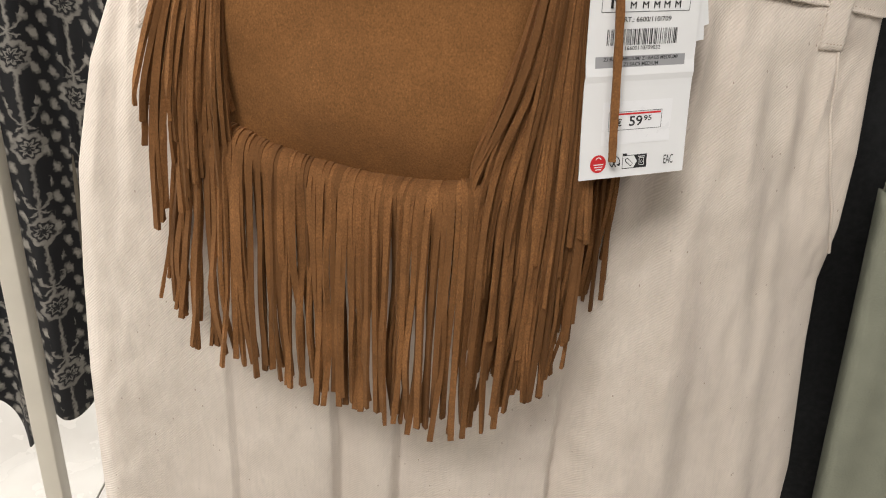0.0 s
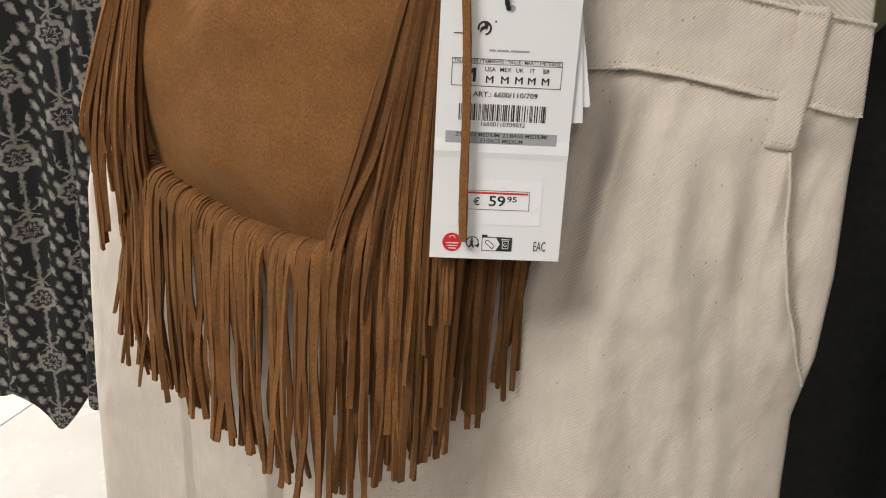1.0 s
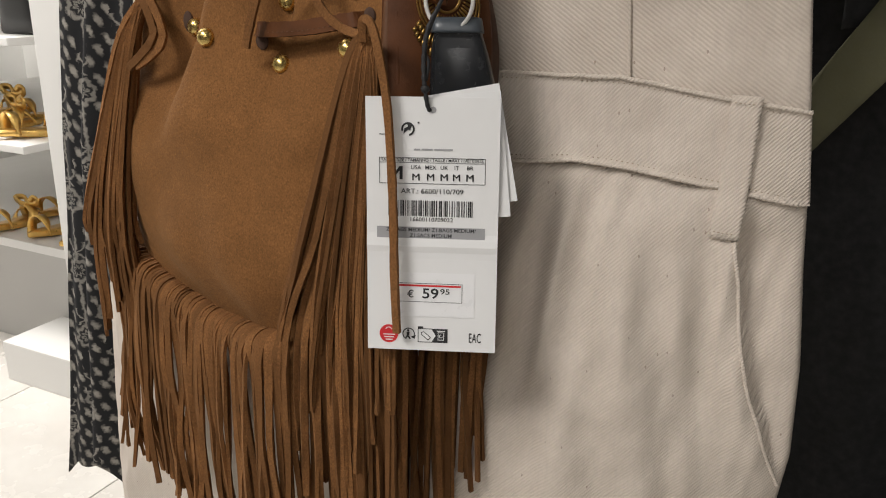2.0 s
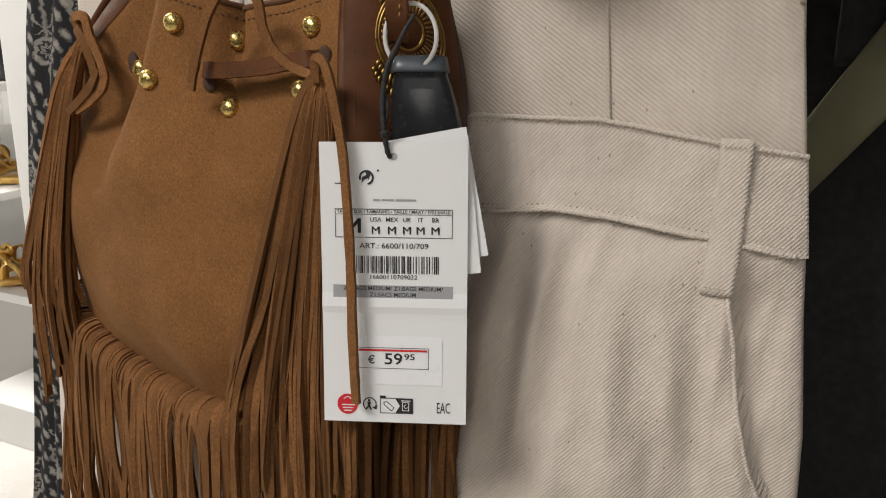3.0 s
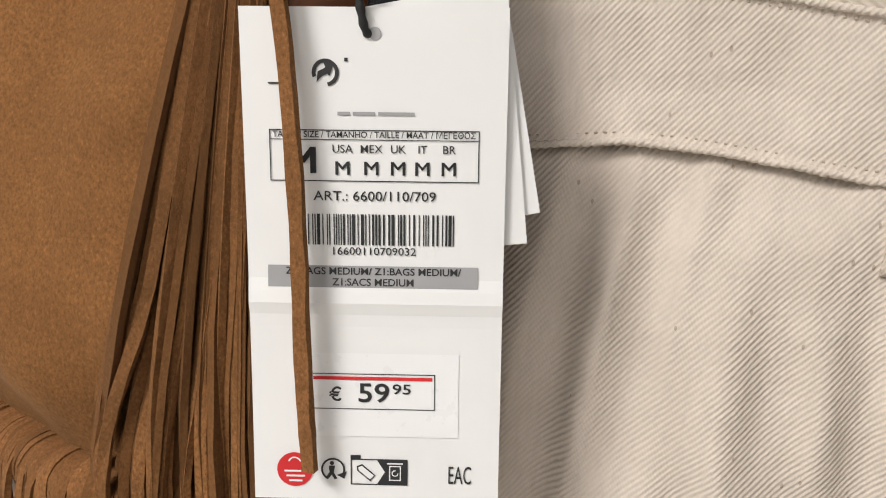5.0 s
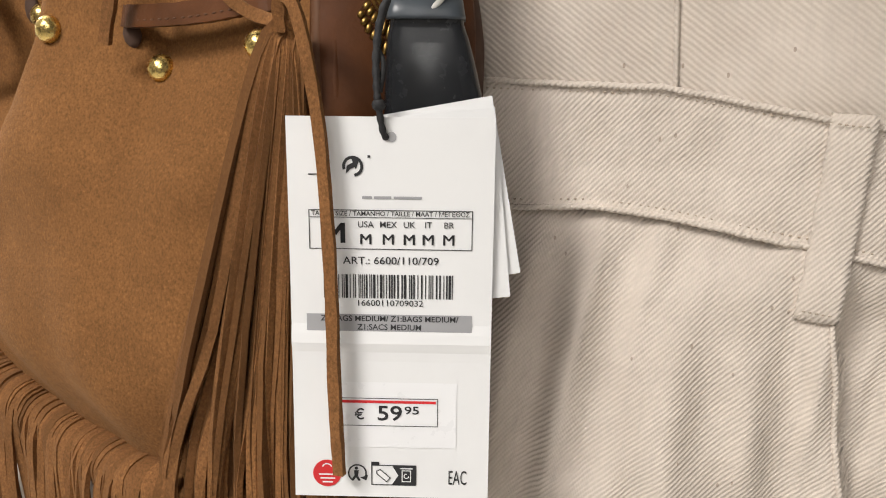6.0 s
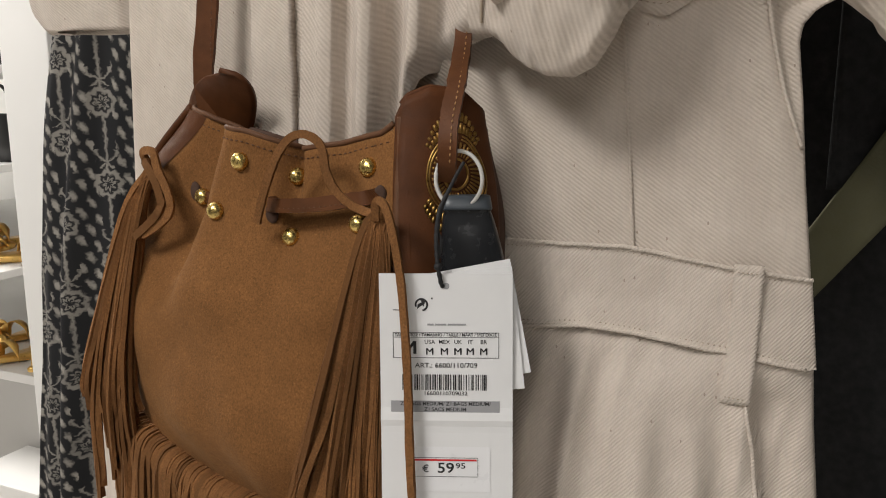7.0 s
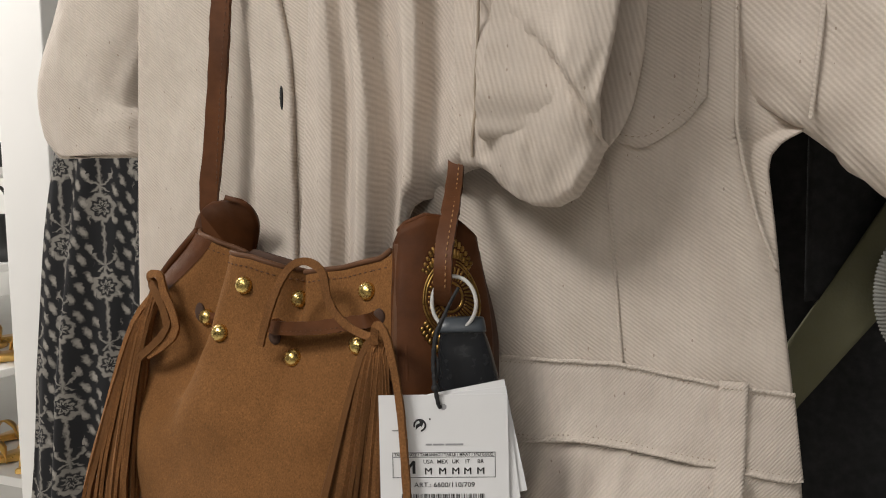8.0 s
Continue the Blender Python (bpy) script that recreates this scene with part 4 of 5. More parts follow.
f = -0.5
while f < 10.4:
    root, along, out = fringe_frame(f)
    clump = noise.noise(Vector((f * 2.3, 0.0, 5.0)))
    deep = rng.choice((0.0, 0.0, -0.0022, 0.0010))
    push = 0.0136 + 0.0010 * clump + rng.uniform(-0.0006, 0.0008)
    sway = 0.0020 * clump + rng.uniform(-0.0024, 0.0024)
    flare = 0.016 * smooth_step(3.2, 0.8, f)
    lift = rng.uniform(-0.0003, 0.0005)
    path = [root + out * d + Vector((0, 0, drop + lift)) for d, drop in ((-0.001, 0.0), (0.0045, 0.0002), (0.0088, -0.0010), (0.0120, -0.0042), (push, -0.0092))]
    knee = root + out * (push + 0.0008 + deep) + Vector((0, 0, -0.020))
    span = skirt_tip(root.x) + rng.uniform(-0.004, 0.006) - knee.z
    for share, sideways, most, least in ((0.3, 0.3, -0.0020, 0.0025), (0.65, 0.7, -0.005, 0.004), (1.0, 1.0, -0.009, 0.004)):
        path.append(knee + out * (rng.uniform(most, least) + deep + flare * share ** 1.3) + along * (sway * sideways + rng.uniform(-0.002, 0.002) * share) + Vector((0, 0, span * share)))
    path.insert(5, knee)
    strand(path, rng.uniform(0.0030, 0.0037), 0.0020, out * 0.75 + Vector((0, 0, 0.66)) + along * rng.uniform(-0.15, 0.15), 30, rng.uniform(-1.0, 1.0), 0.5, calm=0.28)
    f += rng.uniform(0.0021, 0.0028) / max(0.012, (bag_point((f + 0.2) / COUNT, 0.0) - bag_point((f - 0.2) / COUNT, 0.0)).length * 2.5)

# strands of the hidden far side, seen below the tag
for k in range(84):
    u = k / 83
    x0 = lerp(0.042, 0.116, u) + rng.uniform(-0.003, 0.003)
    y0 = lerp(0.446, 0.460, u) + rng.uniform(-0.012, 0.006)
    z0 = 1.012 + rng.uniform(-0.004, 0.006)
    tip_z = table(x0, (0.04, 0.846), (0.065, 0.856), (0.086, 0.876), (0.103, 0.902), (0.115, 0.932)) + rng.uniform(-0.010, 0.014)
    dx = rng.uniform(-0.010, 0.006)
    strand([(x0, y0, z0), (x0 + dx * 0.3, y0 - 0.004, lerp(z0, tip_z, 0.4)), (x0 + dx, y0 + rng.uniform(-0.006, 0.004), tip_z)], rng.uniform(0.0026, 0.0036), 0.0020, (rng.uniform(-0.4, 0.9), -1, 0), 12, rng.uniform(-1.2, 1.2))


def body_front_y(x, z):
    """The bag's front skin at x and z."""
    best = min((abs(bag_point(q / COUNT, 0.5).x - x), q) for q in (2.0 + i * 0.1 for i in range(85)))[1]
    s = best / COUNT
    h = min(1.0, max(0.05, (z - bag_seam_z(s)) / (bag_top_z(s) - bag_seam_z(s))))
    return bag_point(s, h).y


# tassel on the near corner; what reaches the tag passes behind it
knot = Vector((0.0675, 0.4080, 1.156))


def behind_tag(p, gap):
    if p.z > 1.006 and p.x > 0.058:
        p.y = max(p.y, 0.390 + (p.x - 0.075) * 0.372 + (p.z - 1.01) * 0.10 + gap)
    return p


for k in range(56):
    u = k / 55
    layer = rng.random()
    end_x = lerp(0.021, 0.087, u) + rng.uniform(-0.005, 0.005)
    end_z = table(end_x, (0.01, 0.975), (0.03, 0.945), (0.05, 0.920), (0.07, 0.905), (0.09, 0.945)) + rng.uniform(-0.05, 0.055)
    if k in (1, 3, 5, 6):
        end_x, end_z = 0.0200 + 0.003 * k / 5, 1.000 + 0.004 * (k - 3)
    p1 = knot + Vector((lerp(-0.008, 0.004, u), -0.003 - 0.004 * layer, lerp(-0.007, -0.014, u)))
    zm = lerp(knot.z, max(end_z, 0.99), 0.55)
    xm = lerp(knot.x, end_x, 0.50) + rng.uniform(-0.003, 0.003)
    ym = body_front_y(min(xm, 0.07), zm) - 0.002 - 0.012 * layer
    zl = max(end_z + 0.012, 1.0)
    yl = min(body_front_y(min(end_x, 0.075), 1.02), 0.402) - (0.002 + 0.003 * layer if k < 7 else 0.006 + 0.009 * layer)
    path = [knot + Vector((rng.uniform(-0.004, 0.004), 0, rng.uniform(-0.004, 0.002))), behind_tag(p1, 0.003), behind_tag(Vector((xm, ym, zm)), 0.003), behind_tag(Vector((lerp(knot.x, end_x, 0.90), yl, zl + 0.008)), 0.003), Vector((end_x, yl + rng.uniform(-0.002, 0.006), end_z))]
    strand(path, rng.uniform(0.0026, 0.0037), 0.0021, (rng.uniform(-1.4, 1.0), -1, 0.1), 20, rng.uniform(-1.6, 1.6), 0.6)

# tassel on the far corner, slung over the side
knot_2 = Vector((-0.099, 0.437, 1.172))
for k in range(54):
    u = (((k * 7) % 54) / 53) ** 0.6
    layer = rng.random()
    end_x = lerp(-0.160, -0.106, u) + rng.uniform(-0.004, 0.004)
    end_z = lerp(0.995, 1.000, u) + rng.uniform(-0.045, 0.032)
    y_end = lerp(0.434, 0.4205, u) - 0.010 * layer
    path = [knot_2 + Vector((rng.uniform(-0.003, 0.003), rng.uniform(-0.003, 0.003), 0)), knot_2 + Vector((lerp(-0.015, -0.003, u), -0.006 - 0.005 * layer, -0.024)), Vector((lerp(-0.141, -0.1062, u), lerp(0.436, 0.4240, u) - 0.011 * layer, 1.085)), Vector((lerp(end_x, lerp(-0.150, -0.1070, u), 0.5), y_end - 0.003, lerp(1.05, end_z, 0.3))), Vector((end_x, y_end, end_z))]
    strand(path, rng.uniform(0.0028, 0.0039), 0.0021, (rng.uniform(-1.3, 0.9), -1, 0.1), 18, rng.uniform(-1.6, 1.6), 0.6)


def lace(path, width=0.0034, thick=0.0024, steps=40, face=(0.2, -1, 0.2), twist=0.0):
    return part("lace", ribbon(path, width, thick, face, steps, twist, 0.25, rng.random() * 20), "strand", bag, "thin suede lace", smooth=False)


# the lace: a loop over the rim, the knot and the long end over the price tag
lace([(-0.004, 0.4060, 1.150), (0.0005, 0.4055, 1.163), (0.008, 0.4050, 1.180), (0.0165, 0.4060, 1.1925), (0.0255, 0.4080, 1.1955), (0.0345, 0.4080, 1.190), (0.0375, 0.4070, 1.178), (0.0435, 0.4070, 1.168), (0.054, 0.4070, 1.161), (0.0665, 0.4050, 1.1585)], 0.0040, 0.0022, 60)
lace([(0.0665, 0.4030, 1.1565), (0.0695, 0.3990, 1.1660), (0.0755, 0.3965, 1.1640), (0.0800, 0.3955, 1.150), (0.0840, 0.3955, 1.125), (0.0880, 0.3925, 1.085), (0.0905, 0.3890, 1.050), (0.0928, 0.3870, 1.0215)], 0.0037, 0.0022, 50, (0.3, -1, 0), 0.3)
lace([(-0.099, 0.435, 1.170), (-0.100, 0.430, 1.181), (-0.090, 0.427, 1.182), (-0.086, 0.426, 1.172), (-0.078, 0.424, 1.160), (-0.077, 0.424, 1.150), (-0.083, 0.424, 1.143), (-0.097, 0.422, 1.134)], 0.0045, 0.0022, 40)
lace([(-0.100, 0.433, 1.172), (-0.098, 0.429, 1.176), (-0.089, 0.425, 1.168), (-0.084, 0.424, 1.158), (-0.083, 0.423, 1.151), (-0.091, 0.422, 1.142), (-0.102, 0.421, 1.133)], 0.0045, 0.0022, 40)


# ---- price tag, its second card, cord and alarm clip ----
flat_u, flat_v = Vector((0.9368, 0.349, -0.0228)), Vector((-0.0131, 0.1001, 0.9949))
turn_c, turn_s = math.cos(radians(2)), math.sin(radians(2))
tag_u = (flat_u * turn_c + flat_v * turn_s).normalized()
tag_v = (flat_v * turn_c - flat_u * turn_s).normalized()
tag_n = Vector((0.35, -0.932, 0.098)).normalized()
TAG_W, TAG_H = 62.6, 122.4
hole = Vector((0.1010, 0.4079, 1.1269))
tag_origin = hole - tag_u * 0.0316 + tag_v * 0.0059


def on_tag(u, v, lift=0.0):
    """A place on the tag: millimetres from its left edge and down from its top edge."""
    bend = 0.0010 * math.exp(-((v - 69.5) / 3.0) ** 2) + 0.00001 * (v - 60) ** 2 * 0.03
    return tag_origin + tag_u * (u / 1000) - tag_v * (v / 1000) + tag_n * (lift + bend)


def card_mesh(point, w, h, thick, hole_at=None, nu=14, nv=40):
    """A thin card with a punched hole near its top."""
    bm = bmesh.new()
    layers = []
    for lift in (0.0, -thick):
        layers.append([[bm.verts.new(point(w * i / nu, h * j / nv, lift)) for i in range(nu + 1)] for j in range(nv + 1)])
    skip = set()
    if hole_at:
        skip.add((int(hole_at[1] / h * nv), int(hole_at[0] / w * nu)))
    for j in range(nv):
        for i in range(nu):
            if (j, i) in skip:
                for p, q in (((j, i), (j, i + 1)), ((j, i + 1), (j + 1, i + 1)), ((j + 1, i + 1), (j + 1, i)), ((j + 1, i), (j, i))):
                    bm.faces.new([layers[a][r][c] for a, (r, c) in ((0, p), (0, q), (1, q), (1, p))])
                continue
            for a in layers:
                bm.faces.new((a[j][i], a[j][i + 1], a[j + 1][i + 1], a[j + 1][i]))
    rim = [(0, i) for i in range(nu)] + [(j, nu) for j in range(nv)] + [(nv, i) for i in range(nu, 0, -1)] + [(j, 0) for j in range(nv, 0, -1)]
    for p, q in zip(rim, rim[1:] + rim[:1]):
        bm.faces.new([layers[a][r][c] for a, (r, c) in ((0, p), (0, q), (1, q), (1, p))])
    return bm


tag = thing("price_tag", tuple(on_tag(31, 120)), "white card price tag printed in black, hanging from the bag", "price tag")
front = part("card", card_mesh(on_tag, TAG_W, TAG_H, 0.0006), "card", tag, smooth=False)


def flat(name, shapes, material, lift=0.00025, label=""):
    """Printed shapes on the tag: outlines in millimetres."""
    bm = bmesh.new()
    for outline in shapes:
        bm.faces.new([bm.verts.new(on_tag(u, v, lift)) for u, v in outline])
    return part(name, bm, material, front, label, smooth=False)


def rect(u0, v0, u1, v1):
    n = max(1, int((v1 - v0) / 4))
    return [(u0, v0), (u1, v0)] + [(u1, lerp(v0, v1, i / n)) for i in range(1, n)] + [(u1, v1), (u0, v1)] + [(u0, lerp(v1, v0, i / n)) for i in range(1, n)]


def outline_rect(u0, v0, u1, v1, w=0.25):
    return [rect(u0, v0, u1, v0 + w), rect(u0, v1 - w, u1, v1), rect(u0, v0 + w, u0 + w, v1 - w), rect(u1 - w, v0 + w, u1, v1 - w)]


def disc(u, v, r, n=28):
    return [(u + r * math.cos(2 * math.pi * k / n), v + r * math.sin(2 * math.pi * k / n)) for k in range(n)]


def arc_band(u, v, r0, r1, a0, a1, n=16):
    a = [radians(lerp(a0, a1, i / n)) for i in range(n + 1)]
    return [[(u + r1 * math.cos(a[i]), v + r1 * math.sin(a[i])), (u + r1 * math.cos(a[i + 1]), v + r1 * math.sin(a[i + 1])), (u + r0 * math.cos(a[i + 1]), v + r0 * math.sin(a[i + 1])), (u + r0 * math.cos(a[i]), v + r0 * math.sin(a[i]))] for i in range(n)]


def writing(text, u, v, height, width=None, material="ink", bold=0.0, lift=0.0003):
    """Raised print, centred at u, v on the tag; height of capitals in millimetres."""
    curve = bpy.data.curves.new("writing", "FONT")
    curve.body, curve.align_x, curve.align_y, curve.size = text, "CENTER", "CENTER", 1.0
    curve.offset, curve.resolution_u = bold, 3
    holder = new("writing", curve)
    bpy.context.view_layer.update()
    me = bpy.data.meshes.new_from_object(holder.evaluated_get(bpy.context.evaluated_depsgraph_get()))
    bpy.data.objects.remove(holder)
    xs = [w.co.x for w in me.vertices]
    tall = height / 0.70
    stretch = width / ((max(xs) - min(xs)) * tall) if width else 1.0
    for w in me.vertices:
        w.co = on_tag(u + w.co.x * tall * stretch, v - w.co.y * tall, lift)
    me.materials.clear()
    me.materials.append(M[material])
    return under(new("writing", me), front)


flat("rule", outline_rect(6.2, 28.0, 56.2, 40.3) + [rect(6.5, 30.25, 55.9, 30.45)], "ink")
writing("TALLA / SIZE / TAMANHO / TAILLE / MAAT / ΜΕΓΕΘΟΣ", 31.2, 29.2, 1.45, 48.2, bold=0.010)
for shift in (-0.3, 0.0, 0.3):
    writing("M", 14.2 + shift, 35.6, 6.4, 5.6)
for word, u in (("USA", 23.6), ("MEX", 30.5), ("UK", 36.9), ("IT", 42.7), ("BR", 49.0)):
    writing(word, u, 32.6, 1.9, bold=0.005)
    writing("M", u - 0.08, 37.3, 3.3, 3.3)
    writing("M", u + 0.08, 37.3, 3.3, 3.3)
writing("ART.: 6600/110/709", 31.3, 43.9, 2.3, 29.5, bold=0.006)
flat("bar", [rect(22.6, 23.8, 25.6, 24.6), rect(26.2, 23.8, 31.5, 24.6), rect(32.2, 23.8, 40.8, 24.6)], "grey_ink", label="grey printed line")
flat("bar", [rect(6.4, 17.1, 13.0, 17.5)], "ink")
code = random.Random(5)
u, bars = 10.4, []
while u < 50.4:
    w = code.choice((0.28, 0.28, 0.5, 0.75))
    bars.append(rect(u, 48.2, min(u + w, 50.7), 55.8))
    u += w + code.choice((0.28, 0.3, 0.55, 0.8))
tagged(flat("barcode", bars, "ink"), kind="stuff")
writing("16600110709032", 30.9, 57.4, 1.9, 20.2, bold=0.005)
flat("grey_band", [rect(4.9, 61.0, 56.5, 66.4)], "grey_ink", 0.00018)
writing("Z1:BAGS MEDIUM/ Z1:BAGS MEDIUM/", 30.8, 62.4, 1.75, 43.0, bold=0.014, lift=0.0004)
writing("Z1:SACS MEDIUM", 30.8, 65.1, 1.75, 20.0, bold=0.014, lift=0.0004)
flat("sticker", [rect(11.4, 83.3, 52.1, 105.2)], "sticker", 0.00020, "white adhesive price sticker")
flat("rule", outline_rect(14.9, 88.5, 46.2, 97.9, 0.22), "ink", 0.0004)
flat("red_bar", [rect(15.6, 89.3, 45.5, 90.2)], "red_ink", 0.0004)
writing("€", 21.2, 94.2, 3.5, bold=0.014, lift=0.0004)
writing("59", 30.8, 93.8, 4.9, 7.8, bold=0.014, lift=0.0004)
writing("95", 37.9, 92.6, 2.6, 4.6, bold=0.012, lift=0.0004)
flat("recycling_mark", arc_band(19.9, 14.8, 2.3, 3.2, -200, 80) + [[(19.4, 12.2), (22.0, 12.6), (20.8, 15.8)], [(17.8, 17.0), (18.1, 14.6), (20.0, 13.6), (20.6, 15.0), (19.2, 15.6)], rect(24.4, 11.4, 25.2, 12.2)], "ink")
dot = flat("red_dot", [disc(10.5, 114.4, 4.6)], "red_ink", label="red printed dot")
flat("bar", [rect(7.8, 114.5, 13.6, 115.0), rect(8.3, 115.8, 13.1, 116.3), rect(9.0, 117.1, 12.4, 117.6)] + arc_band(10.5, 112.7, 1.4, 1.8, 200, 340, 8), "card", 0.0004)
flat("sorting_mark", arc_band(20.3, 114.2, 2.6, 3.1, 120, 400) + [disc(20.0, 112.5, 0.55, 12), [(19.2, 113.2), (20.8, 113.2), (20.5, 115.1), (21.4, 116.7), (20.7, 116.9), (19.9, 115.7), (19.0, 116.9), (18.4, 116.5), (19.4, 114.9)], [(21.2, 115.7), (23.8, 114.7), (23.2, 116.7)]], "ink")
flat("bin_mark", outline_rect(24.8, 111.2, 39.4, 118.2, 0.3) + [rect(24.8, 110.2, 27.4, 111.2), [(31.6, 111.5), (39.1, 111.5), (39.1, 117.9), (31.6, 117.9), (33.6, 114.7)]], "ink")
flat("bin_mark", outline_rect(34.7, 112.9, 37.7, 116.9, 0.28) + [rect(34.2, 112.1, 38.2, 112.5)] + arc_band(36.2, 114.9, 0.6, 0.9, 0, 280, 8), "card", 0.0004)
flat("label_mark", [[(26.4, 113.2), (27.8, 112.6), (31.2, 115.6), (29.8, 117.2), (26.5, 114.4)]], "ink", 0.0003)
flat("label_mark", [[(26.8, 113.4), (27.7, 113.0), (30.8, 115.6), (29.8, 116.7), (26.9, 114.2)]], "card", 0.0004)
writing("EAC", 52.7, 115.4, 4.8, 5.8)
bm = bmesh.new()
bm.faces.new([bm.verts.new(on_tag(31.6 + 1.5 * math.cos(a), 5.9 + 1.5 * math.sin(a), 0.0002)) for a in (2 * math.pi * k / 20 for k in range(20))])
part("eyelet", bm, "grey_ink", front, "punched eyelet hole", smooth=False)


def back_card(turn, push, w, h, top):
    c, s = math.cos(radians(turn)), math.sin(radians(turn))

    def point(u, v, lift):
        a, b = u - w / 2, v - 6.8
        return hole + tag_u * ((a * c + b * s) / 1000 + 0.0005) + tag_v * ((a * s - b * c) / 1000 + top) + tag_n * (lift - push)
    return card_mesh(point, w, h, 0.0006, None, 8, 8)


part("card", back_card(10.5, 0.0030, 62, 55.0, 0.0), "card", tag, smooth=False)
part("card", back_card(6.0, 0.0018, 62, 58.5, -0.001), "card", tag, smooth=False)

clip = thing("security_tag", (0.112, 0.420, 1.12), "dark grey plastic anti-theft clip looped to the bag", "security tag")


def clip_body():
    rows = []
    for z, w, d, cx in ((1.1660, 0.0185, 0.0040, 0.1020), (1.1650, 0.0215, 0.0062, 0.1020), (1.1625, 0.0230, 0.0074, 0.1022), (1.1595, 0.0240, 0.0080, 0.1024), (1.1590, 0.0225, 0.0072, 0.1024), (1.1560, 0.0250, 0.0078, 0.1028), (1.1460, 0.0285, 0.0088, 0.1040), (1.1310, 0.0325, 0.0098, 0.1058), (1.1140, 0.0360, 0.0100, 0.1070), (1.0960, 0.0360, 0.0098, 0.1070), (1.092, 0.031, 0.007, 0.1070)):
        row = []
        for k in range(40):
            a = 2 * math.pi * k / 40
            c, s = math.cos(a), math.sin(a)
            row.append(Vector((cx, 0.4300, z)) + tag_u * (w / 2 * math.copysign(abs(c) ** 0.35, c)) + tag_n * (-d * math.copysign(abs(s) ** 0.35, s) - 0.002))
        rows.append(row)
    return grid(rows, close_u=True, cap=True)


case = part("case", clip_body(), "plastic", clip)
bev = case.modifiers.new("soft", "SUBSURF")
bev.levels = bev.render_levels = 1
cap_rows = []
for z, w, d in ((1.1672, 0.0190, 0.0046), (1.1666, 0.0225, 0.0068), (1.1610, 0.0246, 0.0086), (1.1600, 0.0246, 0.0086)):
    cap_rows.append([Vector((0.1021, 0.4300, z)) + tag_u * (w / 2 * math.copysign(abs(math.cos(a)) ** 0.4, math.cos(a))) + tag_n * (-d * math.copysign(abs(math.sin(a)) ** 0.4, math.sin(a)) - 0.002) for a in (2 * math.pi * k / 40 for k in range(40))])
part("cap", grid(cap_rows, close_u=True, cap=True), "plastic_top", clip, "slate grey cap")
panel_rows = []
for i in range(9):
    u = i / 8
    z = lerp(1.1530, 1.1240, u)
    w = lerp(0.0150, 0.0225, u)
    panel_rows.append([Vector((lerp(0.1032, 0.1063, u), 0.4300, z)) + tag_u * (w * (k / 8 - 0.5)) + tag_n * (lerp(0.0078, 0.0103, u) + 0.0003 - 0.002 + 0.0010 * math.sin(math.pi * k / 8) * math.sin(math.pi * u)) for k in range(9)])
part("face_plate", grid(panel_rows), "plastic", clip)
part("loop", tube([Vector((0.1000, 0.4250, 1.1635)) + tag_u * (0.0118 * math.cos(a)) + Vector((0, -0.002 * math.cos(a), 0.0115 + 0.0135 * math.sin(a))) for a in (radians(d) for d in range(-70, 251, 16))], 0.0010, 10, steps=70), "white_plastic", clip, "white plastic loop")
cord = thing("tag_cord", (0.0995, 0.4065, 1.125), "black knotted cord holding the price tag", "cord")
part("cord", tube([(0.1010, 0.4120, 1.172), (0.0975, 0.4090, 1.163), (0.0965, 0.4070, 1.152), (0.0975, 0.4050, 1.142), (0.0985, 0.4045, 1.135), (0.0996, 0.4058, 1.1275), (0.1000, 0.4110, 1.1262)], lambda u: 0.0010 + 0.0005 * (0.5 - abs(u - 0.35)) + 0.00015 * math.sin(u * 90), 8, steps=60), "cord", cord)
part("cord", tube([(0.1055, 0.4180, 1.184), (0.1025, 0.4130, 1.176), (0.0985, 0.4100, 1.165), (0.0960, 0.4085, 1.154), (0.0985, 0.4075, 1.148), (0.0980, 0.4060, 1.140)], 0.0009, 8, steps=40), "cord", cord)
bm = bmesh.new()
bmesh.ops.create_icosphere(bm, subdivisions=2, radius=0.0021, matrix=Matrix.Translation((0.0982, 0.4048, 1.1365)))
part("knot", bm, "cord", cord)


# ---- neighbours on the rack ----
def hanging_sheet(x_of, y_of, z0, z1, nx=60, nz=60, thick=0.02, hem=None):
    rows = []
    for i in range(nz + 1):
        row = []
        for k in range(nx + 1):
            u = k / nx
            low = z0 + (hem(u) if hem else 0.0)
            z = lerp(low, z1, i / nz)
            row.append((x_of(u, z), y_of(u, z), z))
        rows.append(row)
    return thick_sheet(rows, thick)


coat = thing("black_coat", (0.36, 0.60, 0.3), "black cloth coat hanging behind the jumpsuit", "coat")
part("front", hanging_sheet(lambda u, z: lerp(0.13, 0.60, u), lambda u, z: 0.62 + 0.10 * u + 0.012 * math.sin(u * 23 + z * 2) + 0.006 * noise.noise(Vector((u * 9, z * 4, 1))), 0.28, 1.52), "black", coat)
part("flap", hanging_sheet(lambda u, z: lerp(0.262, 0.42, u), lambda u, z: 0.585 + 0.05 * u + 0.004 * math.sin(u * 9 + z * 14), 1.16, 1.44, 24, 30, 0.008, lambda u: 0.03 * u), "black", coat)

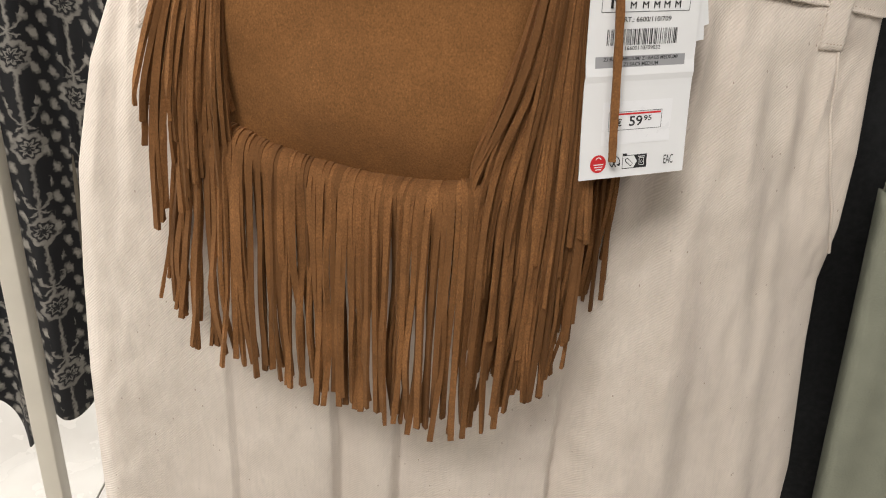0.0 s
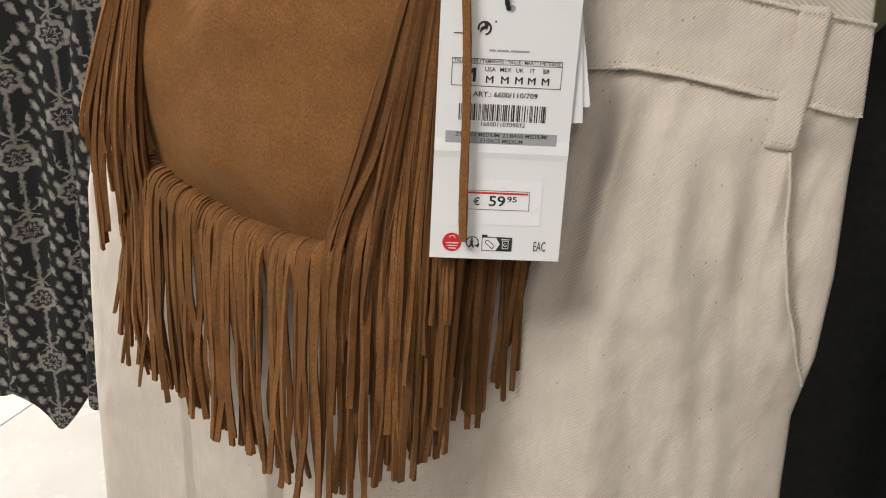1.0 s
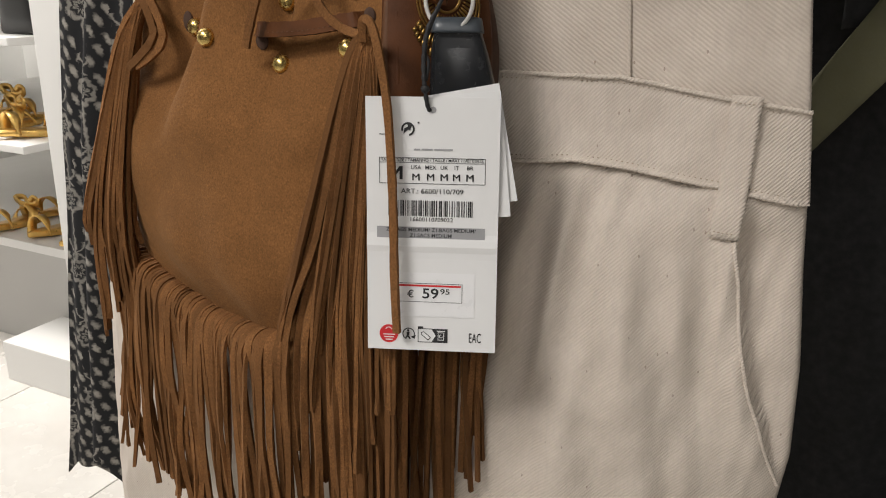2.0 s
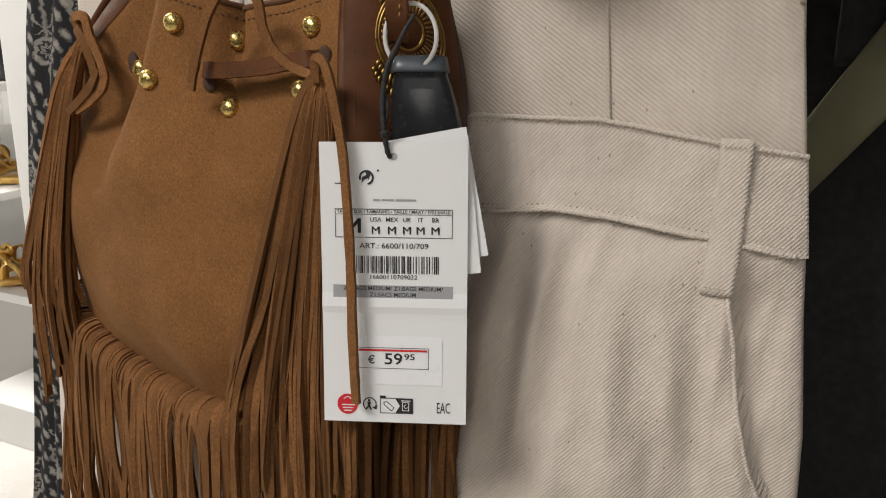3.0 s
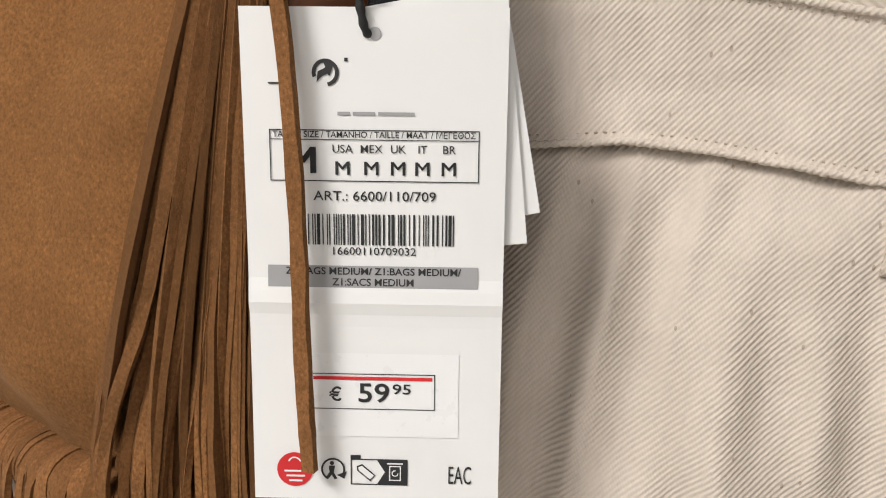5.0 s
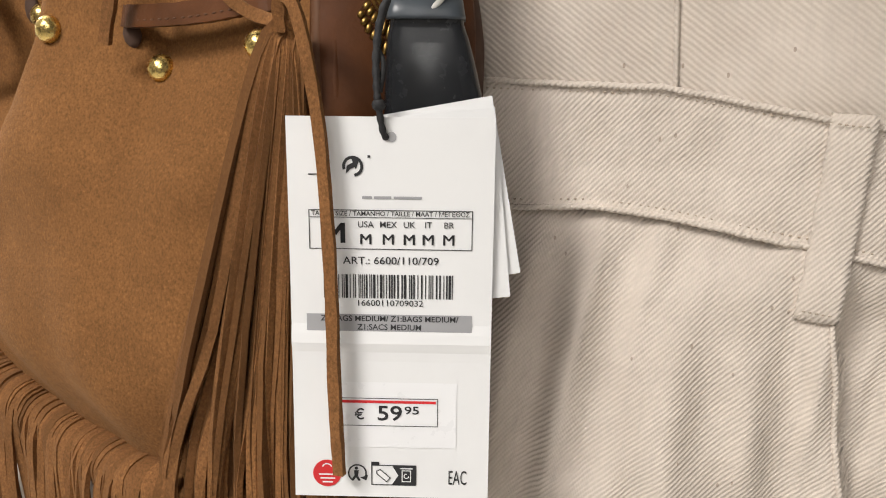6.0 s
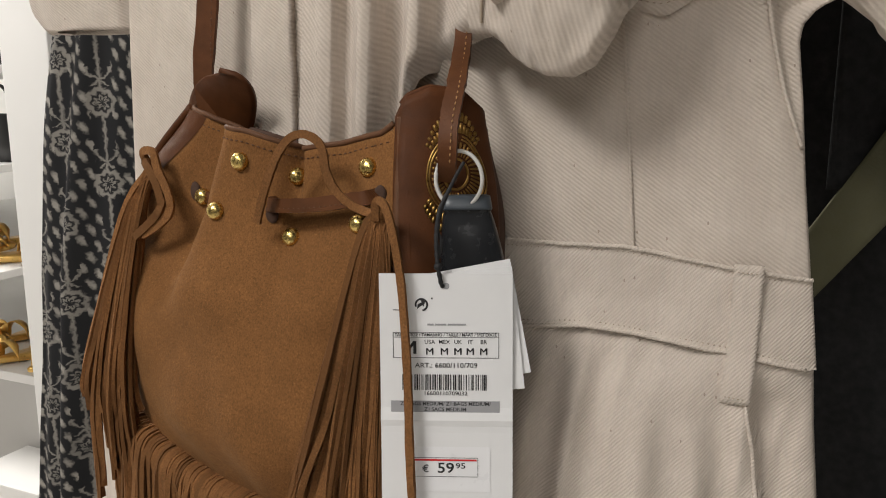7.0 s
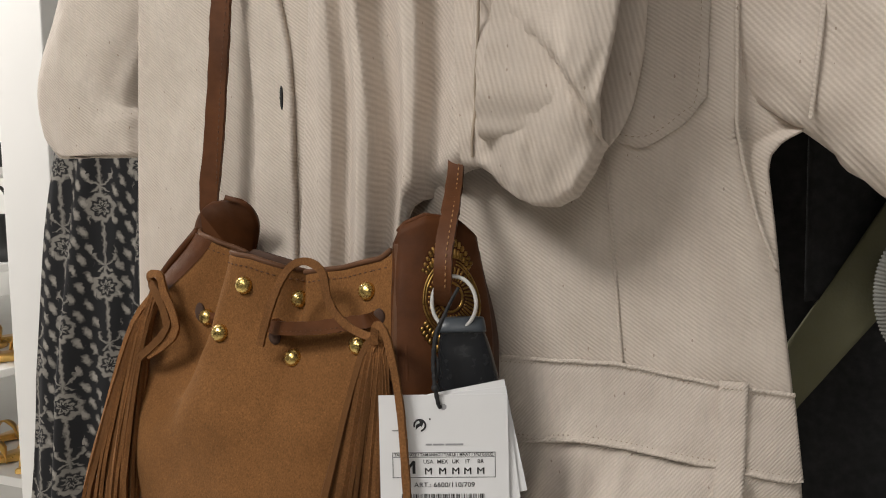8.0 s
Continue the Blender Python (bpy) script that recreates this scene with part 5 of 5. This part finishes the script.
olive = thing("olive_jacket", (0.34, 0.57, 1.08), "dark olive ribbed cotton jacket hanging behind the jumpsuit", "jacket")
rows = []
for i in range(13):
    row = []
    for k in range(41):
        x = lerp(0.252, 0.46, k / 40)
        low, high = 1.086 + 1.30 * (x - 0.252), 1.132 + 1.65 * (x - 0.252)
        z = lerp(low, max(high, low + 0.006), i / 12)
        row.append((x, 0.575 + 0.28 * (x - 0.25) + 0.004 * noise.noise(Vector((x * 25, z * 9, 2))), z))
    rows.append(row)
part("hem_band", thick_sheet(rows, 0.010), "olive", olive)
part("ribbed_trim", tube([(0.338, 0.566, 1.212), (0.320, 0.562, 1.205), (0.3065, 0.560, 1.192), (0.3020, 0.560, 1.175), (0.3035, 0.560, 1.157), (0.311, 0.562, 1.141), (0.326, 0.566, 1.130)], lambda u: 0.0056 + 0.0006 * math.sin(u * 330), 12, 0.6, 220), "zip", olive, "grey ribbed trim")

knit = thing("sage_trousers", (0.42, 0.56, 0.3), "sage green ribbed trousers hanging beside the jumpsuit", "trousers")
for a, b in ((0.0, 0.46), (0.48, 1.0)):
    part("leg", hanging_sheet(lambda u, z: lerp(0.352 + 0.10 * (0.92 - z), 0.66, lerp(a, b, u)), lambda u, z: 0.56 + 0.10 * lerp(a, b, u) + 0.010 * math.sin(lerp(a, b, u) * 14 + z * 2.5) - 0.016 * math.sin(math.pi * u) + 0.006 * noise.noise(Vector((u * 6, z * 3, 8 + a))), 0.28, 0.94, 40, 50, 0.02, None), "sage", knit)
part("waist", hanging_sheet(lambda u, z: lerp(0.350, 0.655, u), lambda u, z: 0.556 + 0.10 * u + 0.008 * math.sin(u * 14), 0.941, 1.0, 40, 8, 0.024), "sage", knit)


# ---- printed dress on the next rack ----
dress = thing("printed_dress", (-0.7, 1.02, 0.25), "black dress with cream ikat rosette print on a rack", "dress")


def dress_x(u, z):
    left = table(z, (0.22, -0.965), (0.43, -0.94), (0.77, -0.90), (0.92, -0.885), (1.17, -0.845), (1.30, -0.82), (1.5, -0.80))
    return lerp(left, -0.36, u)


def dress_y(u, z):
    x = dress_x(u, z)
    deep = smooth_step(1.4, 0.6, z) * 0.6 + 0.4
    return 1.015 + 0.30 * (x + 0.75) + deep * (0.022 * math.sin(u * 27 + 0.8 * z) + 0.012 * math.sin(u * 61 + 1.3 * z + 1)) + 0.008 * noise.noise(Vector((u * 8, z * 3, 6)))


part("skirt", hanging_sheet(dress_x, dress_y, 0.30, 1.48, 170, 90, 0.004, lambda u: 0.035 * math.sin(u * 19) + 0.03 * math.sin(u * 41 + 1) - 0.05 * smooth_step(0.12, 0.0, u)), "ikat", dress)
part("back_skirt", hanging_sheet(dress_x, lambda u, z: dress_y(u, z) + 0.05 + 0.02 * math.sin(u * 17), 0.36, 1.46, 90, 40, 0.004, lambda u: 0.03 * math.sin(u * 23 + 2)), "ikat", dress)

rack = thing("clothes_rack", (-0.5, 0.9, 0.0), "pale painted steel clothes rack with square legs", "clothes rack")
part("leg", box(-0.520, -0.495, 0.885, 0.910, 0.012, 1.56, 0.002), "steel", rack)
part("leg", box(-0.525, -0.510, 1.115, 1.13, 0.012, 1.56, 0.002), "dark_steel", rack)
part("rail", tube([(-1.2, 1.0, 1.56), (-0.5, 1.0, 1.56), (-0.45, 1.0, 1.56)], 0.012, 14), "steel", rack)
part("crossbar", box(-0.520, -0.495, 0.885, 1.13, 1.545, 1.57, 0.002), "steel", rack)
rack_2 = thing("clothes_rack", (0.05, 0.5, 0.0), "pale painted steel rail carrying the jumpsuit and coats", "clothes rack")
part("rail", tube([(0.03, -0.05, 1.59), (0.03, 0.5, 1.59), (0.03, 1.4, 1.59)], 0.012, 14), "steel", rack_2)
part("leg", box(0.018, 0.042, 1.388, 1.412, 0.0, 1.59, 0.002), "steel", rack_2)


# ---- shoe display ----
def display_board(x0, x1, y0, y1, z0, z1, name, label, material="white_lacquer", category="shelf"):
    ob = mesh_object(name, box(x0, x1, y0, y1, z0, z1, 0.003), material, False)
    return tagged(ob, label, category)


platform = thing("display_platform", (-2.4, 2.3, 0.0), "grey-fronted white platform carrying gold sandals", "platform")
part("body", box(-3.2, -1.62, 1.72, 2.9, 0.0, 0.33, 0.003), "grey_front", platform, smooth=False)
part("top_board", box(-3.2, -1.615, 1.715, 2.9, 0.3302, 0.36, 0.003), "white_lacquer", platform, "white top board", smooth=False)
display_board(-1.90, -1.60, 1.50, 1.715, 0.0, 0.127, "display_step", "low white step in front of the shoe platform", "white_lacquer", "step")
for z in (0.735, 1.02, 1.28, 1.53):
    display_board(-3.0, -1.70, 1.52, 2.90, z - 0.022, z, "display_shelf", "thick white lacquered shelf of the shoe display")
structure("display_back", box(-3.2, -1.52, 2.9, 2.98, 0.0, 2.6), "white_wall", "bright white back wall of the shoe display")


def sandal(parent_name, material, label):
    """Flat sandal: sole, crossing broad straps, buckle bow."""
    top = thing(parent_name, (0, 0, 0), label, "shoe", "shoes on the display")
    rows = []
    for z, k in ((0.0, 0.96), (0.004, 1.0), (0.014, 1.0), (0.018, 0.95)):
        row = []
        for i in range(40):
            a = 2 * math.pi * i / 40
            x = 0.125 * math.cos(a)
            wide = 0.036 + 0.010 * math.cos(a) - 0.006 * math.cos(2 * a)
            row.append((x * k, wide * math.sin(a) * k, z + 0.010 * smooth_step(0.02, -0.12, x)))
        rows.append(row)
    part("sole", grid(rows, close_u=True, cap=True), material, top)
    for x0, x1, high in ((0.075, 0.02, 0.055), (0.02, 0.075, 0.060), (-0.07, -0.085, 0.075)):
        path = [(x0, -0.040, 0.012), (lerp(x0, x1, 0.25), -0.032, high * 0.75), (lerp(x0, x1, 0.5), 0.0, high), (lerp(x0, x1, 0.75), 0.032, high * 0.75), (x1, 0.040, 0.012)]
        part("strap", ribbon(path, 0.030, 0.004, (0.1, 0, 1), 16), material, top)
    for side in (-1, 1):
        path = [(0.05, 0, 0.062), (0.055, side * 0.02, 0.085), (0.045, side * 0.045, 0.082), (0.05, side * 0.030, 0.062), (0.05, 0, 0.060)]
        part("bow", ribbon(path, 0.022, 0.003, (1, 0, 0.3), 14), material, top)
    return top


first = sandal("sandal", "gold_shoe", "metallic gold flat sandal with broad crossed straps")
spots = []
for z, y in ((0.36, 1.83), (0.36, 2.02), (0.735, 1.66), (0.735, 1.84)):
    for k in range(3):
        spots.append((-1.80 - 0.19 * k - 0.02 * (y > 1.8), y + 0.02 * (k % 2), z, 70 + 14 * k))
first.matrix_basis = pose(*spots[0][:3], 0, 0, spots[0][3])
for x, y, z, turn in spots[1:]:
    copy_thing(first, pose(x, y, z, 0, 0, turn))


def handbag(x, y, z, w, h):
    top = thing("handbag", (x, y, z), "small black leather handbag standing on the display shelf", "bag")
    rows = []
    for u, k in ((0.0, 0.92), (0.05, 1.0), (0.6, 0.96), (0.95, 0.86), (1.0, 0.80)):
        rows.append([(x + w / 2 * k * math.copysign(abs(math.cos(a)) ** 0.5, math.cos(a)), y + 0.035 * k * math.copysign(abs(math.sin(a)) ** 0.6, math.sin(a)), z + h * u) for a in (2 * math.pi * i / 32 for i in range(32))])
    part("body", grid(rows, close_u=True, cap=True), "dark_shoe", top)
    part("handle", tube([(x - w * 0.3, y, z + h * 0.96), (x - w * 0.22, y, z + h * 1.45), (x, y, z + h * 1.6), (x + w * 0.22, y, z + h * 1.45), (x + w * 0.3, y, z + h * 0.96)], 0.005, 8), "dark_shoe", top)
    return top


handbag(-1.80, 1.66, 1.02, 0.16, 0.13)
handbag(-1.86, 1.66, 1.28, 0.20, 0.07)

# ---- floor tiles ----
floor = thing("floor", (0, 0, -0.012), "polished pale grey stone shop floor tiles", "floor", "", "structure")
me = bpy.data.meshes.new("tile")
bm = box(-0.2985, 0.2985, -0.2985, 0.2985, -0.012, 0.0, 0.0012, 1)
bm.to_mesh(me)
bm.free()
me.materials.append(M["tile"])
for i in range(11):
    for j in range(10):
        ob = new("tile", me)
        ob.location = (-3.3 + 0.6 * i, -2.3 + 0.6 * j, 0.0)
        under(ob, floor)
